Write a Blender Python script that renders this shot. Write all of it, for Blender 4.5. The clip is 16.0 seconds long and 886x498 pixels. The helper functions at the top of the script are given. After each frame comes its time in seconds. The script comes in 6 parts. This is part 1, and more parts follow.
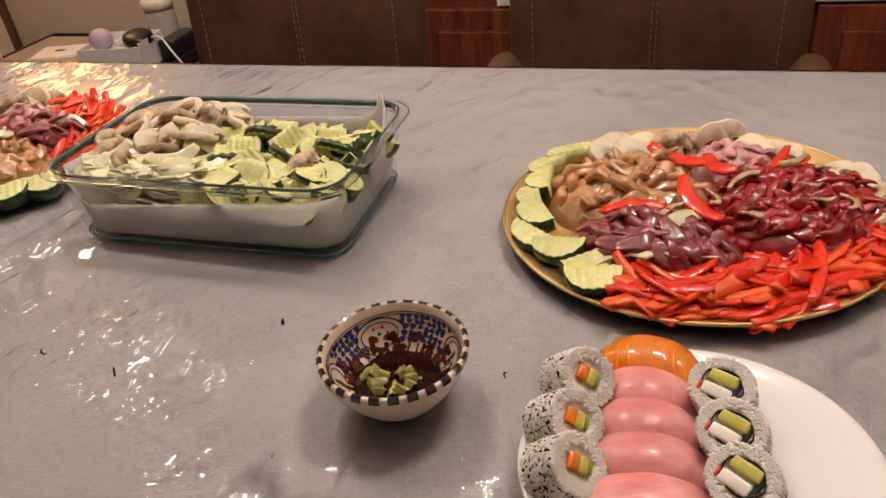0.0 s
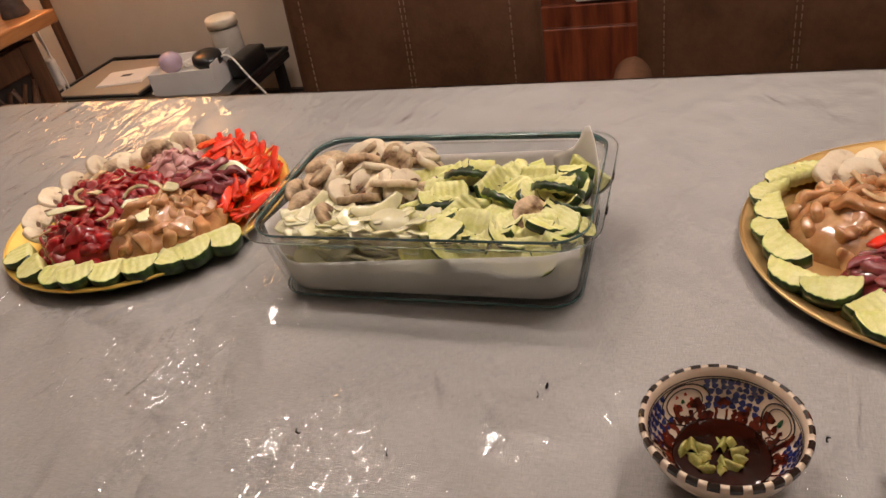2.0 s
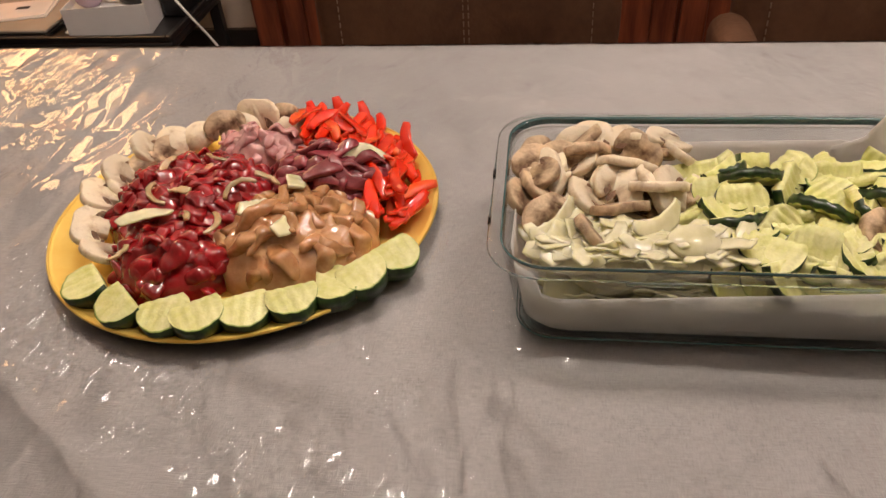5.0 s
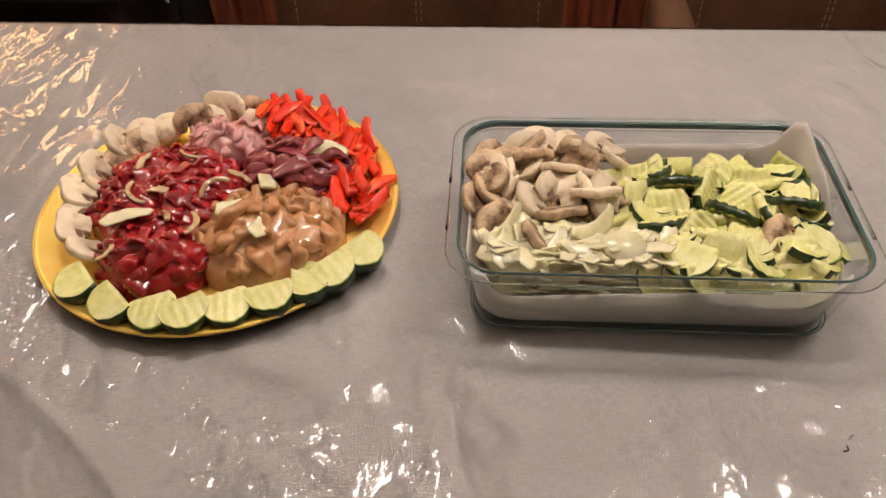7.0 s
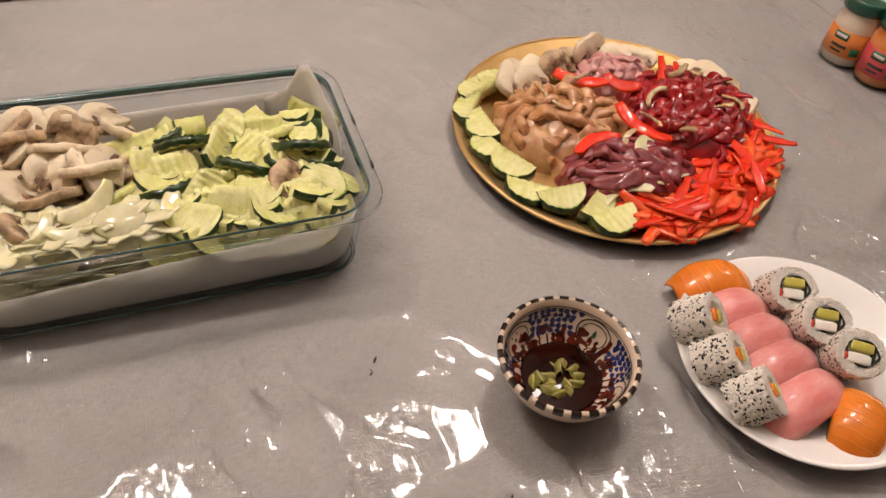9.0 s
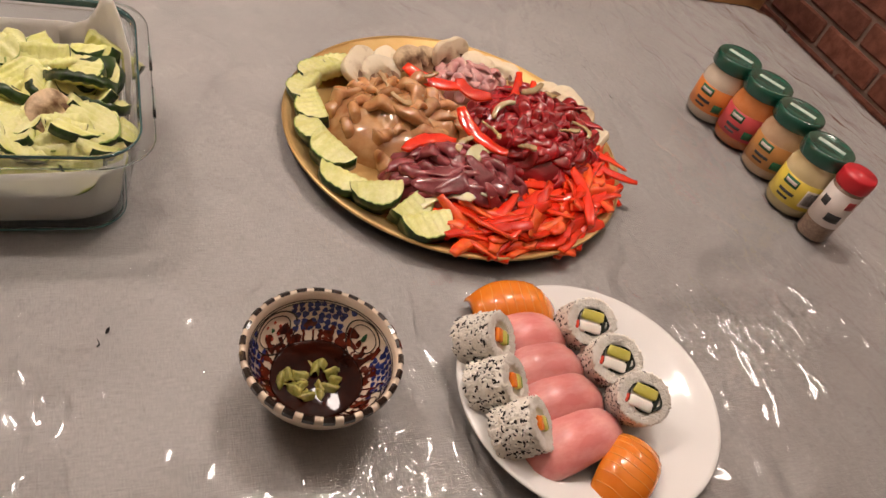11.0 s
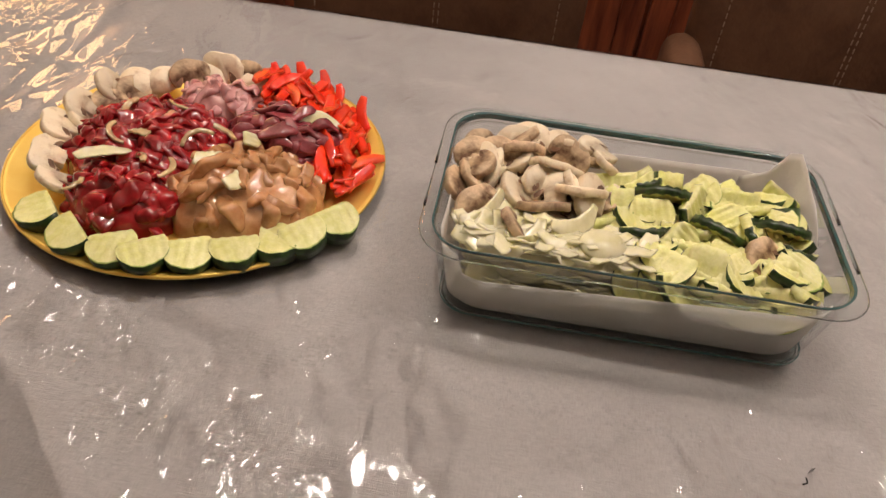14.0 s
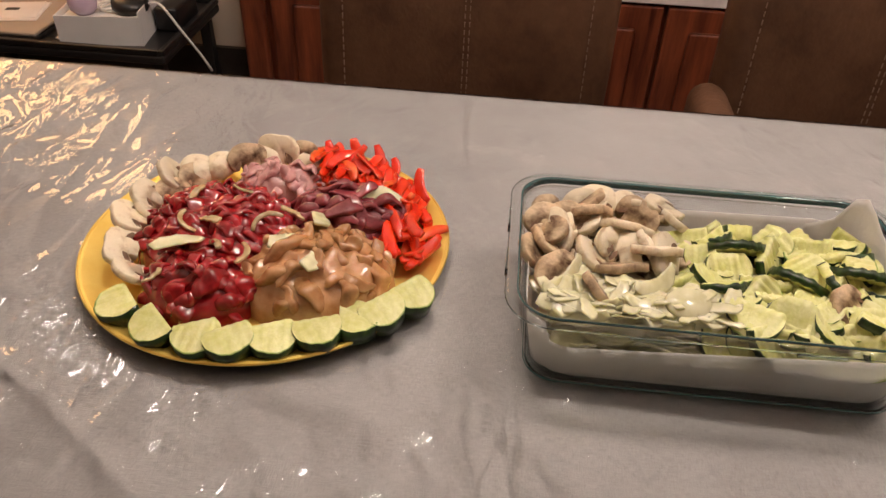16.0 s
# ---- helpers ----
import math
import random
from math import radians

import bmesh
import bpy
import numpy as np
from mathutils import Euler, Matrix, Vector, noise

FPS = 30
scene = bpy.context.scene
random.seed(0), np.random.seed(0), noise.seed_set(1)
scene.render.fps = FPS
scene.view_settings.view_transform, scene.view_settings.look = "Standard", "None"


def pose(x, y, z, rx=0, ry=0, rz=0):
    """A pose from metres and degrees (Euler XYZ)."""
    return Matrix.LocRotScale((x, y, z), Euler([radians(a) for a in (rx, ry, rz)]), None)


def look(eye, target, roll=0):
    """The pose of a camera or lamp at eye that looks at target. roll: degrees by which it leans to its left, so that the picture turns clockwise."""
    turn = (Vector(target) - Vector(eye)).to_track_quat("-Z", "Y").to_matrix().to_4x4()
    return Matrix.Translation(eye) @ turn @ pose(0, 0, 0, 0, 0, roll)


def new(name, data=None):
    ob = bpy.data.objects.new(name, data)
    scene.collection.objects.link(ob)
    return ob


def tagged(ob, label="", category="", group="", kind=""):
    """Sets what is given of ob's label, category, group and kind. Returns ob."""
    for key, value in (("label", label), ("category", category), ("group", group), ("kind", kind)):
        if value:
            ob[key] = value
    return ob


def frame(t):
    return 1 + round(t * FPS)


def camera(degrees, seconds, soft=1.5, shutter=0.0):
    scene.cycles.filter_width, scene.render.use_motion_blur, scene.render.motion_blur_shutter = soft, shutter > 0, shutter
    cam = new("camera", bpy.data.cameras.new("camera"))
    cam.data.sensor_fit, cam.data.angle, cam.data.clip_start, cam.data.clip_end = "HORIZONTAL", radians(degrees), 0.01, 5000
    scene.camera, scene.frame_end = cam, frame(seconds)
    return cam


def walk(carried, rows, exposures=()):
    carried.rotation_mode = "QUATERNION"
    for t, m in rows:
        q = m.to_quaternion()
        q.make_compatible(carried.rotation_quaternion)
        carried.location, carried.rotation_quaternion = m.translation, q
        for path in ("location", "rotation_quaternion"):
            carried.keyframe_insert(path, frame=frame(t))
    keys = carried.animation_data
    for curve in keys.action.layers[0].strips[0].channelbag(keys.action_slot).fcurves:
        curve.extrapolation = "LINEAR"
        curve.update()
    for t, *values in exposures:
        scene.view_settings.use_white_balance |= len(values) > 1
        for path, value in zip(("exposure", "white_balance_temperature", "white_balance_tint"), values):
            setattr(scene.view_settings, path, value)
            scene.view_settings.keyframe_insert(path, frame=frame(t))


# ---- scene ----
cam = camera(61.7, 16.0)
PATH = [
    (0, (0.547, 0.516, 1.141), (-0.041, 2.084, 0.048), -6.6),
    (0.5, (0.518, 0.518, 1.143), (-0.078, 2.072, 0.034), -7.4),
    (1, (0.45, 0.523, 1.148), (-0.149, 2.037, -0.013), -8.6),
    (1.5, (0.366, 0.534, 1.171), (-0.231, 2.043, 0.001), -10.9),
    (2, (0.346, 0.521, 1.191), (-0.293, 2.055, 0.079), -11.2),
    (2.5, (0.349, 0.504, 1.21), (-0.382, 2.02, 0.129), -12.9),
    (3, (0.212, 0.486, 1.213), (-0.472, 2.028, 0.138), -12.7),
    (3.5, (0.108, 0.48, 1.207), (-0.518, 2.066, 0.123), -12.4),
    (4, (0.008, 0.531, 1.211), (-0.623, 2.117, 0.13), -12.9),
    (4.5, (-0.053, 0.602, 1.191), (-0.637, 2.179, 0.072), -10.8),
    (5, (-0.03, 0.64, 1.171), (-0.301, 2.172, -0.117), -4.8),
    (5.2, (-0.037, 0.653, 1.187), (-0.207, 2.083, -0.229), -2.7),
    (7.5, (-0.032, 0.623, 1.262), (-0.126, 2.03, -0.184), -1.5),
    (8, (0.012, 0.627, 1.253), (0.059, 2.022, -0.206), 0.7),
    (8.5, (0.083, 0.612, 1.239), (0.36, 1.987, -0.214), 4.0),
    (9, (0.141, 0.617, 1.244), (0.708, 1.867, -0.211), 7.3),
    (9.5, (0.193, 0.6, 1.23), (0.913, 1.803, -0.196), 10.1),
    (9.7, (0.205, 0.599, 1.22), (0.969, 1.794, -0.19), 14.2),
    (11.8, (0.261, 0.606, 1.198), (1.028, 1.887, -0.133), 22.9),
    (12, (0.236, 0.612, 1.204), (0.99, 1.918, -0.11), 23.4),
    (12.5, (0.155, 0.608, 1.206), (0.706, 1.997, -0.124), 18.5),
    (13, (0.069, 0.601, 1.215), (0.318, 2.081, -0.108), 11.9),
    (13.5, (0.002, 0.603, 1.209), (-0.008, 2.09, -0.128), 8.4),
    (14, (-0.014, 0.605, 1.21), (-0.133, 2.087, -0.127), 6.3),
    (14.5, (-0.034, 0.61, 1.205), (-0.135, 2.11, -0.113), 4.8),
    (15, (-0.069, 0.591, 1.196), (-0.192, 2.127, -0.079), 4.5),
    (15.5, (-0.078, 0.591, 1.201), (-0.206, 2.157, -0.036), 4.9),
    (16, (-0.079, 0.603, 1.219), (-0.224, 2.176, -0.008), 2.2),
]
walk(cam, [(t, look(eye, target, roll)) for t, eye, target, roll in PATH])

# ---- light ----
world = bpy.data.worlds.new("room_air")
scene.world = world
world.use_nodes = True
world.node_tree.nodes["Background"].inputs[0].default_value = (1.0, 0.86, 0.7, 1)
world.node_tree.nodes["Background"].inputs[1].default_value = 0.02
scene.view_settings.exposure = 0.06
BULB = 86.0      # globes of the bar lamp
SOFT = 38.0       # pendant globes
SHADE = 7.0      # warm lampshade on the hutch

# ---- materials ----
def mat(name, col, col2=None, rough=0.5, metal=0.0, scale=20.0, detail=6.0, stretch=(1, 1, 1), bump=0.0, bump_scale=None,
        coat=0.0, sub=0.0, sub_col=None, lo=0.35, hi=0.65, fine=0.0, spec=0.5, trans=0.0, ior=1.45, vary=0.0, rough2=None):
    m = bpy.data.materials.new(name)
    m.use_nodes = True
    nt = m.node_tree
    N, L = nt.nodes, nt.links
    b = N["Principled BSDF"]
    b.inputs["Metallic"].default_value = metal
    b.inputs["Roughness"].default_value = rough
    b.inputs["Specular IOR Level"].default_value = spec
    b.inputs["Coat Weight"].default_value = coat
    b.inputs["Coat Roughness"].default_value = 0.07
    b.inputs["Transmission Weight"].default_value = trans
    b.inputs["IOR"].default_value = ior
    if sub:
        b.inputs["Subsurface Weight"].default_value = sub
        b.inputs["Subsurface Radius"].default_value = sub_col or (0.006, 0.003, 0.002)
        b.inputs["Subsurface Scale"].default_value = 1.0
    tc = N.new("ShaderNodeTexCoord")
    mp = N.new("ShaderNodeMapping")
    mp.inputs["Scale"].default_value = stretch
    L.new(tc.outputs["Object"], mp.inputs["Vector"])
    no = N.new("ShaderNodeTexNoise")
    no.inputs["Scale"].default_value = scale
    no.inputs["Detail"].default_value = detail
    no.inputs["Roughness"].default_value = 0.6
    L.new(mp.outputs["Vector"], no.inputs["Vector"])
    rp = N.new("ShaderNodeValToRGB")
    rp.color_ramp.elements[0].position, rp.color_ramp.elements[1].position = lo, hi
    rp.color_ramp.elements[0].color = (*col, 1)
    rp.color_ramp.elements[1].color = (*(col2 or [min(1, c * 1.25) for c in col]), 1)
    L.new(no.outputs["Fac"], rp.inputs["Fac"])
    out = rp.outputs["Color"]
    if fine:
        n2 = N.new("ShaderNodeTexNoise")
        n2.inputs["Scale"].default_value = scale * 9
        n2.inputs["Detail"].default_value = 3
        L.new(mp.outputs["Vector"], n2.inputs["Vector"])
        mr = N.new("ShaderNodeMapRange")
        mr.inputs["To Min"].default_value, mr.inputs["To Max"].default_value = 1 - fine, 1 + fine
        L.new(n2.outputs["Fac"], mr.inputs["Value"])
        mx = N.new("ShaderNodeVectorMath")
        mx.operation = "SCALE"
        L.new(out, mx.inputs[0])
        L.new(mr.outputs["Result"], mx.inputs["Scale"])
        out = mx.outputs["Vector"]
    if vary:
        oi = N.new("ShaderNodeObjectInfo")
        mr = N.new("ShaderNodeMapRange")
        mr.inputs["To Min"].default_value, mr.inputs["To Max"].default_value = 1 - vary, 1 + vary
        L.new(oi.outputs["Random"], mr.inputs["Value"])
        mx = N.new("ShaderNodeVectorMath")
        mx.operation = "SCALE"
        L.new(out, mx.inputs[0])
        L.new(mr.outputs["Result"], mx.inputs["Scale"])
        out = mx.outputs["Vector"]
    L.new(out, b.inputs["Base Color"])
    if rough2 is not None:
        mr = N.new("ShaderNodeMapRange")
        mr.inputs["To Min"].default_value, mr.inputs["To Max"].default_value = rough, rough2
        L.new(no.outputs["Fac"], mr.inputs["Value"])
        L.new(mr.outputs["Result"], b.inputs["Roughness"])
    if bump:
        nb = N.new("ShaderNodeTexNoise")
        nb.inputs["Scale"].default_value = bump_scale or scale * 3
        nb.inputs["Detail"].default_value = 4
        L.new(mp.outputs["Vector"], nb.inputs["Vector"])
        bp = N.new("ShaderNodeBump")
        bp.inputs["Strength"].default_value = 1.0
        bp.inputs["Distance"].default_value = bump
        L.new(nb.outputs["Fac"], bp.inputs["Height"])
        L.new(bp.outputs["Normal"], b.inputs["Normal"])
    return m


def emitter(name, col, strength):
    m = bpy.data.materials.new(name)
    m.use_nodes = True
    b = m.node_tree.nodes["Principled BSDF"]
    b.inputs["Base Color"].default_value = (*col, 1)
    b.inputs["Emission Color"].default_value = (*col, 1)
    b.inputs["Emission Strength"].default_value = strength
    return m


def cloth_material():
    m = mat("grey_cloth", (0.405, 0.385, 0.372), (0.465, 0.445, 0.43), rough=0.85, scale=3, fine=0.0)
    nt = m.node_tree
    N, L = nt.nodes, nt.links
    b = N["Principled BSDF"]
    tc = N.new("ShaderNodeTexCoord")
    heights = []
    for k, axis in ((1000, (1, 0.16, 1)), (1000, (0.10, 1, 1))):
        mp = N.new("ShaderNodeMapping")
        mp.inputs["Scale"].default_value = axis
        L.new(tc.outputs["Object"], mp.inputs["Vector"])
        no = N.new("ShaderNodeTexNoise")
        no.inputs["Scale"].default_value = k
        no.inputs["Detail"].default_value = 2
        L.new(mp.outputs["Vector"], no.inputs["Vector"])
        heights.append(no.outputs["Fac"])
    ad = N.new("ShaderNodeMath")
    L.new(heights[0], ad.inputs[0])
    L.new(heights[1], ad.inputs[1])
    mr = N.new("ShaderNodeMapRange")
    mr.inputs["From Min"].default_value, mr.inputs["From Max"].default_value = 0.6, 1.4
    mr.inputs["To Min"].default_value, mr.inputs["To Max"].default_value = 0.78, 1.20
    L.new(ad.outputs[0], mr.inputs["Value"])
    mx = N.new("ShaderNodeVectorMath")
    mx.operation = "SCALE"
    old = b.inputs["Base Color"].links[0].from_socket
    L.new(old, mx.inputs[0])
    L.new(mr.outputs["Result"], mx.inputs["Scale"])
    L.new(mx.outputs["Vector"], b.inputs["Base Color"])
    bp = N.new("ShaderNodeBump")
    bp.inputs["Distance"].default_value = 0.0004
    L.new(ad.outputs[0], bp.inputs["Height"])
    L.new(bp.outputs["Normal"], b.inputs["Normal"])
    return m


def film_material():
    m = bpy.data.materials.new("clear_film")
    m.use_nodes = True
    nt = m.node_tree
    N, L = nt.nodes, nt.links
    N.remove(N["Principled BSDF"])
    out = N["Material Output"]
    tc = N.new("ShaderNodeTexCoord")
    h = []
    for scale, detail, amount, stretch in ((6, 1, 0.0058, (1, 1, 1)), (22, 1, 0.0068, (1, 0.4, 1)), (80, 1, 0.0026, (1, 0.45, 1))):
        mp = N.new("ShaderNodeMapping")
        mp.inputs["Scale"].default_value = stretch
        mp.inputs["Rotation"].default_value = (0, 0, 0.35)
        L.new(tc.outputs["Object"], mp.inputs["Vector"])
        no = N.new("ShaderNodeTexNoise")
        no.inputs["Scale"].default_value = scale
        no.inputs["Detail"].default_value = detail
        no.inputs["Distortion"].default_value = 0.6
        L.new(mp.outputs["Vector"], no.inputs["Vector"])
        mu = N.new("ShaderNodeMath")
        mu.operation = "MULTIPLY"
        mu.inputs[1].default_value = amount
        L.new(no.outputs["Fac"], mu.inputs[0])
        if scale > 10:
            pn = N.new("ShaderNodeTexNoise")
            pn.inputs["Scale"].default_value = 5.5 if scale < 50 else 8.0
            pn.inputs["Detail"].default_value = 2
            L.new(tc.outputs["Object"], pn.inputs["Vector"])
            ps = N.new("ShaderNodeMapRange")
            ps.interpolation_type = "SMOOTHSTEP"
            ps.inputs["From Min"].default_value, ps.inputs["From Max"].default_value = (0.34, 0.52) if scale < 50 else (0.42, 0.58)
            L.new(pn.outputs["Fac"], ps.inputs["Value"])
            pm = N.new("ShaderNodeMath")
            pm.operation = "MULTIPLY"
            L.new(mu.outputs[0], pm.inputs[0])
            L.new(ps.outputs["Result"], pm.inputs[1])
            mu = pm
        h.append(mu.outputs[0])
    # sharp creases from the folding of the film
    wn = N.new("ShaderNodeTexNoise")
    wn.inputs["Scale"].default_value = 9.0
    L.new(tc.outputs["Object"], wn.inputs["Vector"])
    wa = N.new("ShaderNodeVectorMath")
    wa.operation = "MULTIPLY_ADD"
    wa.inputs[1].default_value = (0.10, 0.10, 0.0)
    L.new(wn.outputs["Color"], wa.inputs[0])
    L.new(tc.outputs["Object"], wa.inputs[2])
    wm = N.new("ShaderNodeMapping")
    wm.inputs["Scale"].default_value = (1.0, 0.26, 1.0)
    wm.inputs["Rotation"].default_value = (0, 0, -0.3)
    L.new(wa.outputs[0], wm.inputs["Vector"])
    vo = N.new("ShaderNodeTexVoronoi")
    vo.feature = "DISTANCE_TO_EDGE"
    vo.inputs["Scale"].default_value = 17.0
    L.new(wm.outputs["Vector"], vo.inputs["Vector"])
    vr = N.new("ShaderNodeMapRange")
    vr.interpolation_type = "SMOOTHSTEP"
    vr.inputs["From Max"].default_value = 0.09
    vr.inputs["To Min"].default_value, vr.inputs["To Max"].default_value = 0.0007, 0.0
    L.new(vo.outputs["Distance"], vr.inputs["Value"])
    crease = N.new("ShaderNodeMath")
    L.new(h[2], crease.inputs[0])
    L.new(vr.outputs["Result"], crease.inputs[1])
    h[2] = crease.outputs[0]
    a = N.new("ShaderNodeMath")
    L.new(h[0], a.inputs[0])
    L.new(h[1], a.inputs[1])
    a2 = N.new("ShaderNodeMath")
    L.new(a.outputs[0], a2.inputs[0])
    L.new(h[2], a2.inputs[1])
    bp = N.new("ShaderNodeBump")
    bp.inputs["Distance"].default_value = 1.0
    bp.inputs["Strength"].default_value = 1.0
    L.new(a2.outputs[0], bp.inputs["Height"])
    fr = N.new("ShaderNodeFresnel")
    fr.inputs["IOR"].default_value = 1.5
    L.new(bp.outputs["Normal"], fr.inputs["Normal"])
    gl = N.new("ShaderNodeBsdfGlossy")
    gl.inputs["Roughness"].default_value = 0.03
    L.new(bp.outputs["Normal"], gl.inputs["Normal"])
    tr = N.new("ShaderNodeBsdfTransparent")
    tr.inputs["Color"].default_value = (0.97, 0.97, 0.965, 1)
    mi = N.new("ShaderNodeMixShader")
    L.new(fr.outputs[0], mi.inputs[0])
    L.new(tr.outputs[0], mi.inputs[1])
    wide = N.new("ShaderNodeBsdfGlossy")
    wide.inputs["Roughness"].default_value = 0.24
    L.new(bp.outputs["Normal"], wide.inputs["Normal"])
    both = N.new("ShaderNodeMixShader")
    both.inputs[0].default_value = 0.08
    L.new(gl.outputs[0], both.inputs[1])
    L.new(wide.outputs[0], both.inputs[2])
    L.new(both.outputs[0], mi.inputs[2])
    L.new(mi.outputs[0], out.inputs["Surface"])
    return m


def soft_paper():
    """Embossed paper that lets some light through."""
    m = mat("kitchen_paper", (0.86, 0.85, 0.83), (0.90, 0.89, 0.87), rough=0.95, scale=90, bump=0.0014, bump_scale=260)
    N, L = m.node_tree.nodes, m.node_tree.links
    tl = N.new("ShaderNodeBsdfTranslucent")
    tl.inputs["Color"].default_value = (0.88, 0.86, 0.83, 1)
    mi = N.new("ShaderNodeMixShader")
    mi.inputs[0].default_value = 0.65
    L.new(N["Principled BSDF"].outputs[0], mi.inputs[1])
    L.new(tl.outputs[0], mi.inputs[2])
    L.new(mi.outputs[0], N["Material Output"].inputs["Surface"])
    return m


def thin_glass():
    """Clear glass walls: light passes straight through, and they shine by their angle."""
    m = bpy.data.materials.new("clear_glass_wall")
    m.use_nodes = True
    N, L = m.node_tree.nodes, m.node_tree.links
    N.remove(N["Principled BSDF"])
    lw = N.new("ShaderNodeLayerWeight")
    lw.inputs["Blend"].default_value = 0.5
    pw = N.new("ShaderNodeMath")
    pw.operation = "POWER"
    pw.inputs[1].default_value = 4.0
    L.new(lw.outputs["Facing"], pw.inputs[0])
    fr = N.new("ShaderNodeMath")
    fr.operation = "MULTIPLY_ADD"
    fr.inputs[1].default_value, fr.inputs[2].default_value = 0.45, 0.03
    L.new(pw.outputs[0], fr.inputs[0])
    gl = N.new("ShaderNodeBsdfGlossy")
    gl.inputs["Roughness"].default_value = 0.02
    tr = N.new("ShaderNodeBsdfTransparent")
    tr.inputs["Color"].default_value = (0.975, 0.988, 0.986, 1)
    mi = N.new("ShaderNodeMixShader")
    L.new(fr.outputs[0], mi.inputs[0])
    L.new(tr.outputs[0], mi.inputs[1])
    L.new(gl.outputs[0], mi.inputs[2])
    L.new(mi.outputs[0], N["Material Output"].inputs["Surface"])
    return m


def brick_face():
    return mat("fired_brick", (0.15, 0.05, 0.032), (0.26, 0.10, 0.065), rough=0.9, scale=30, bump=0.002, vary=0.3, fine=0.15)


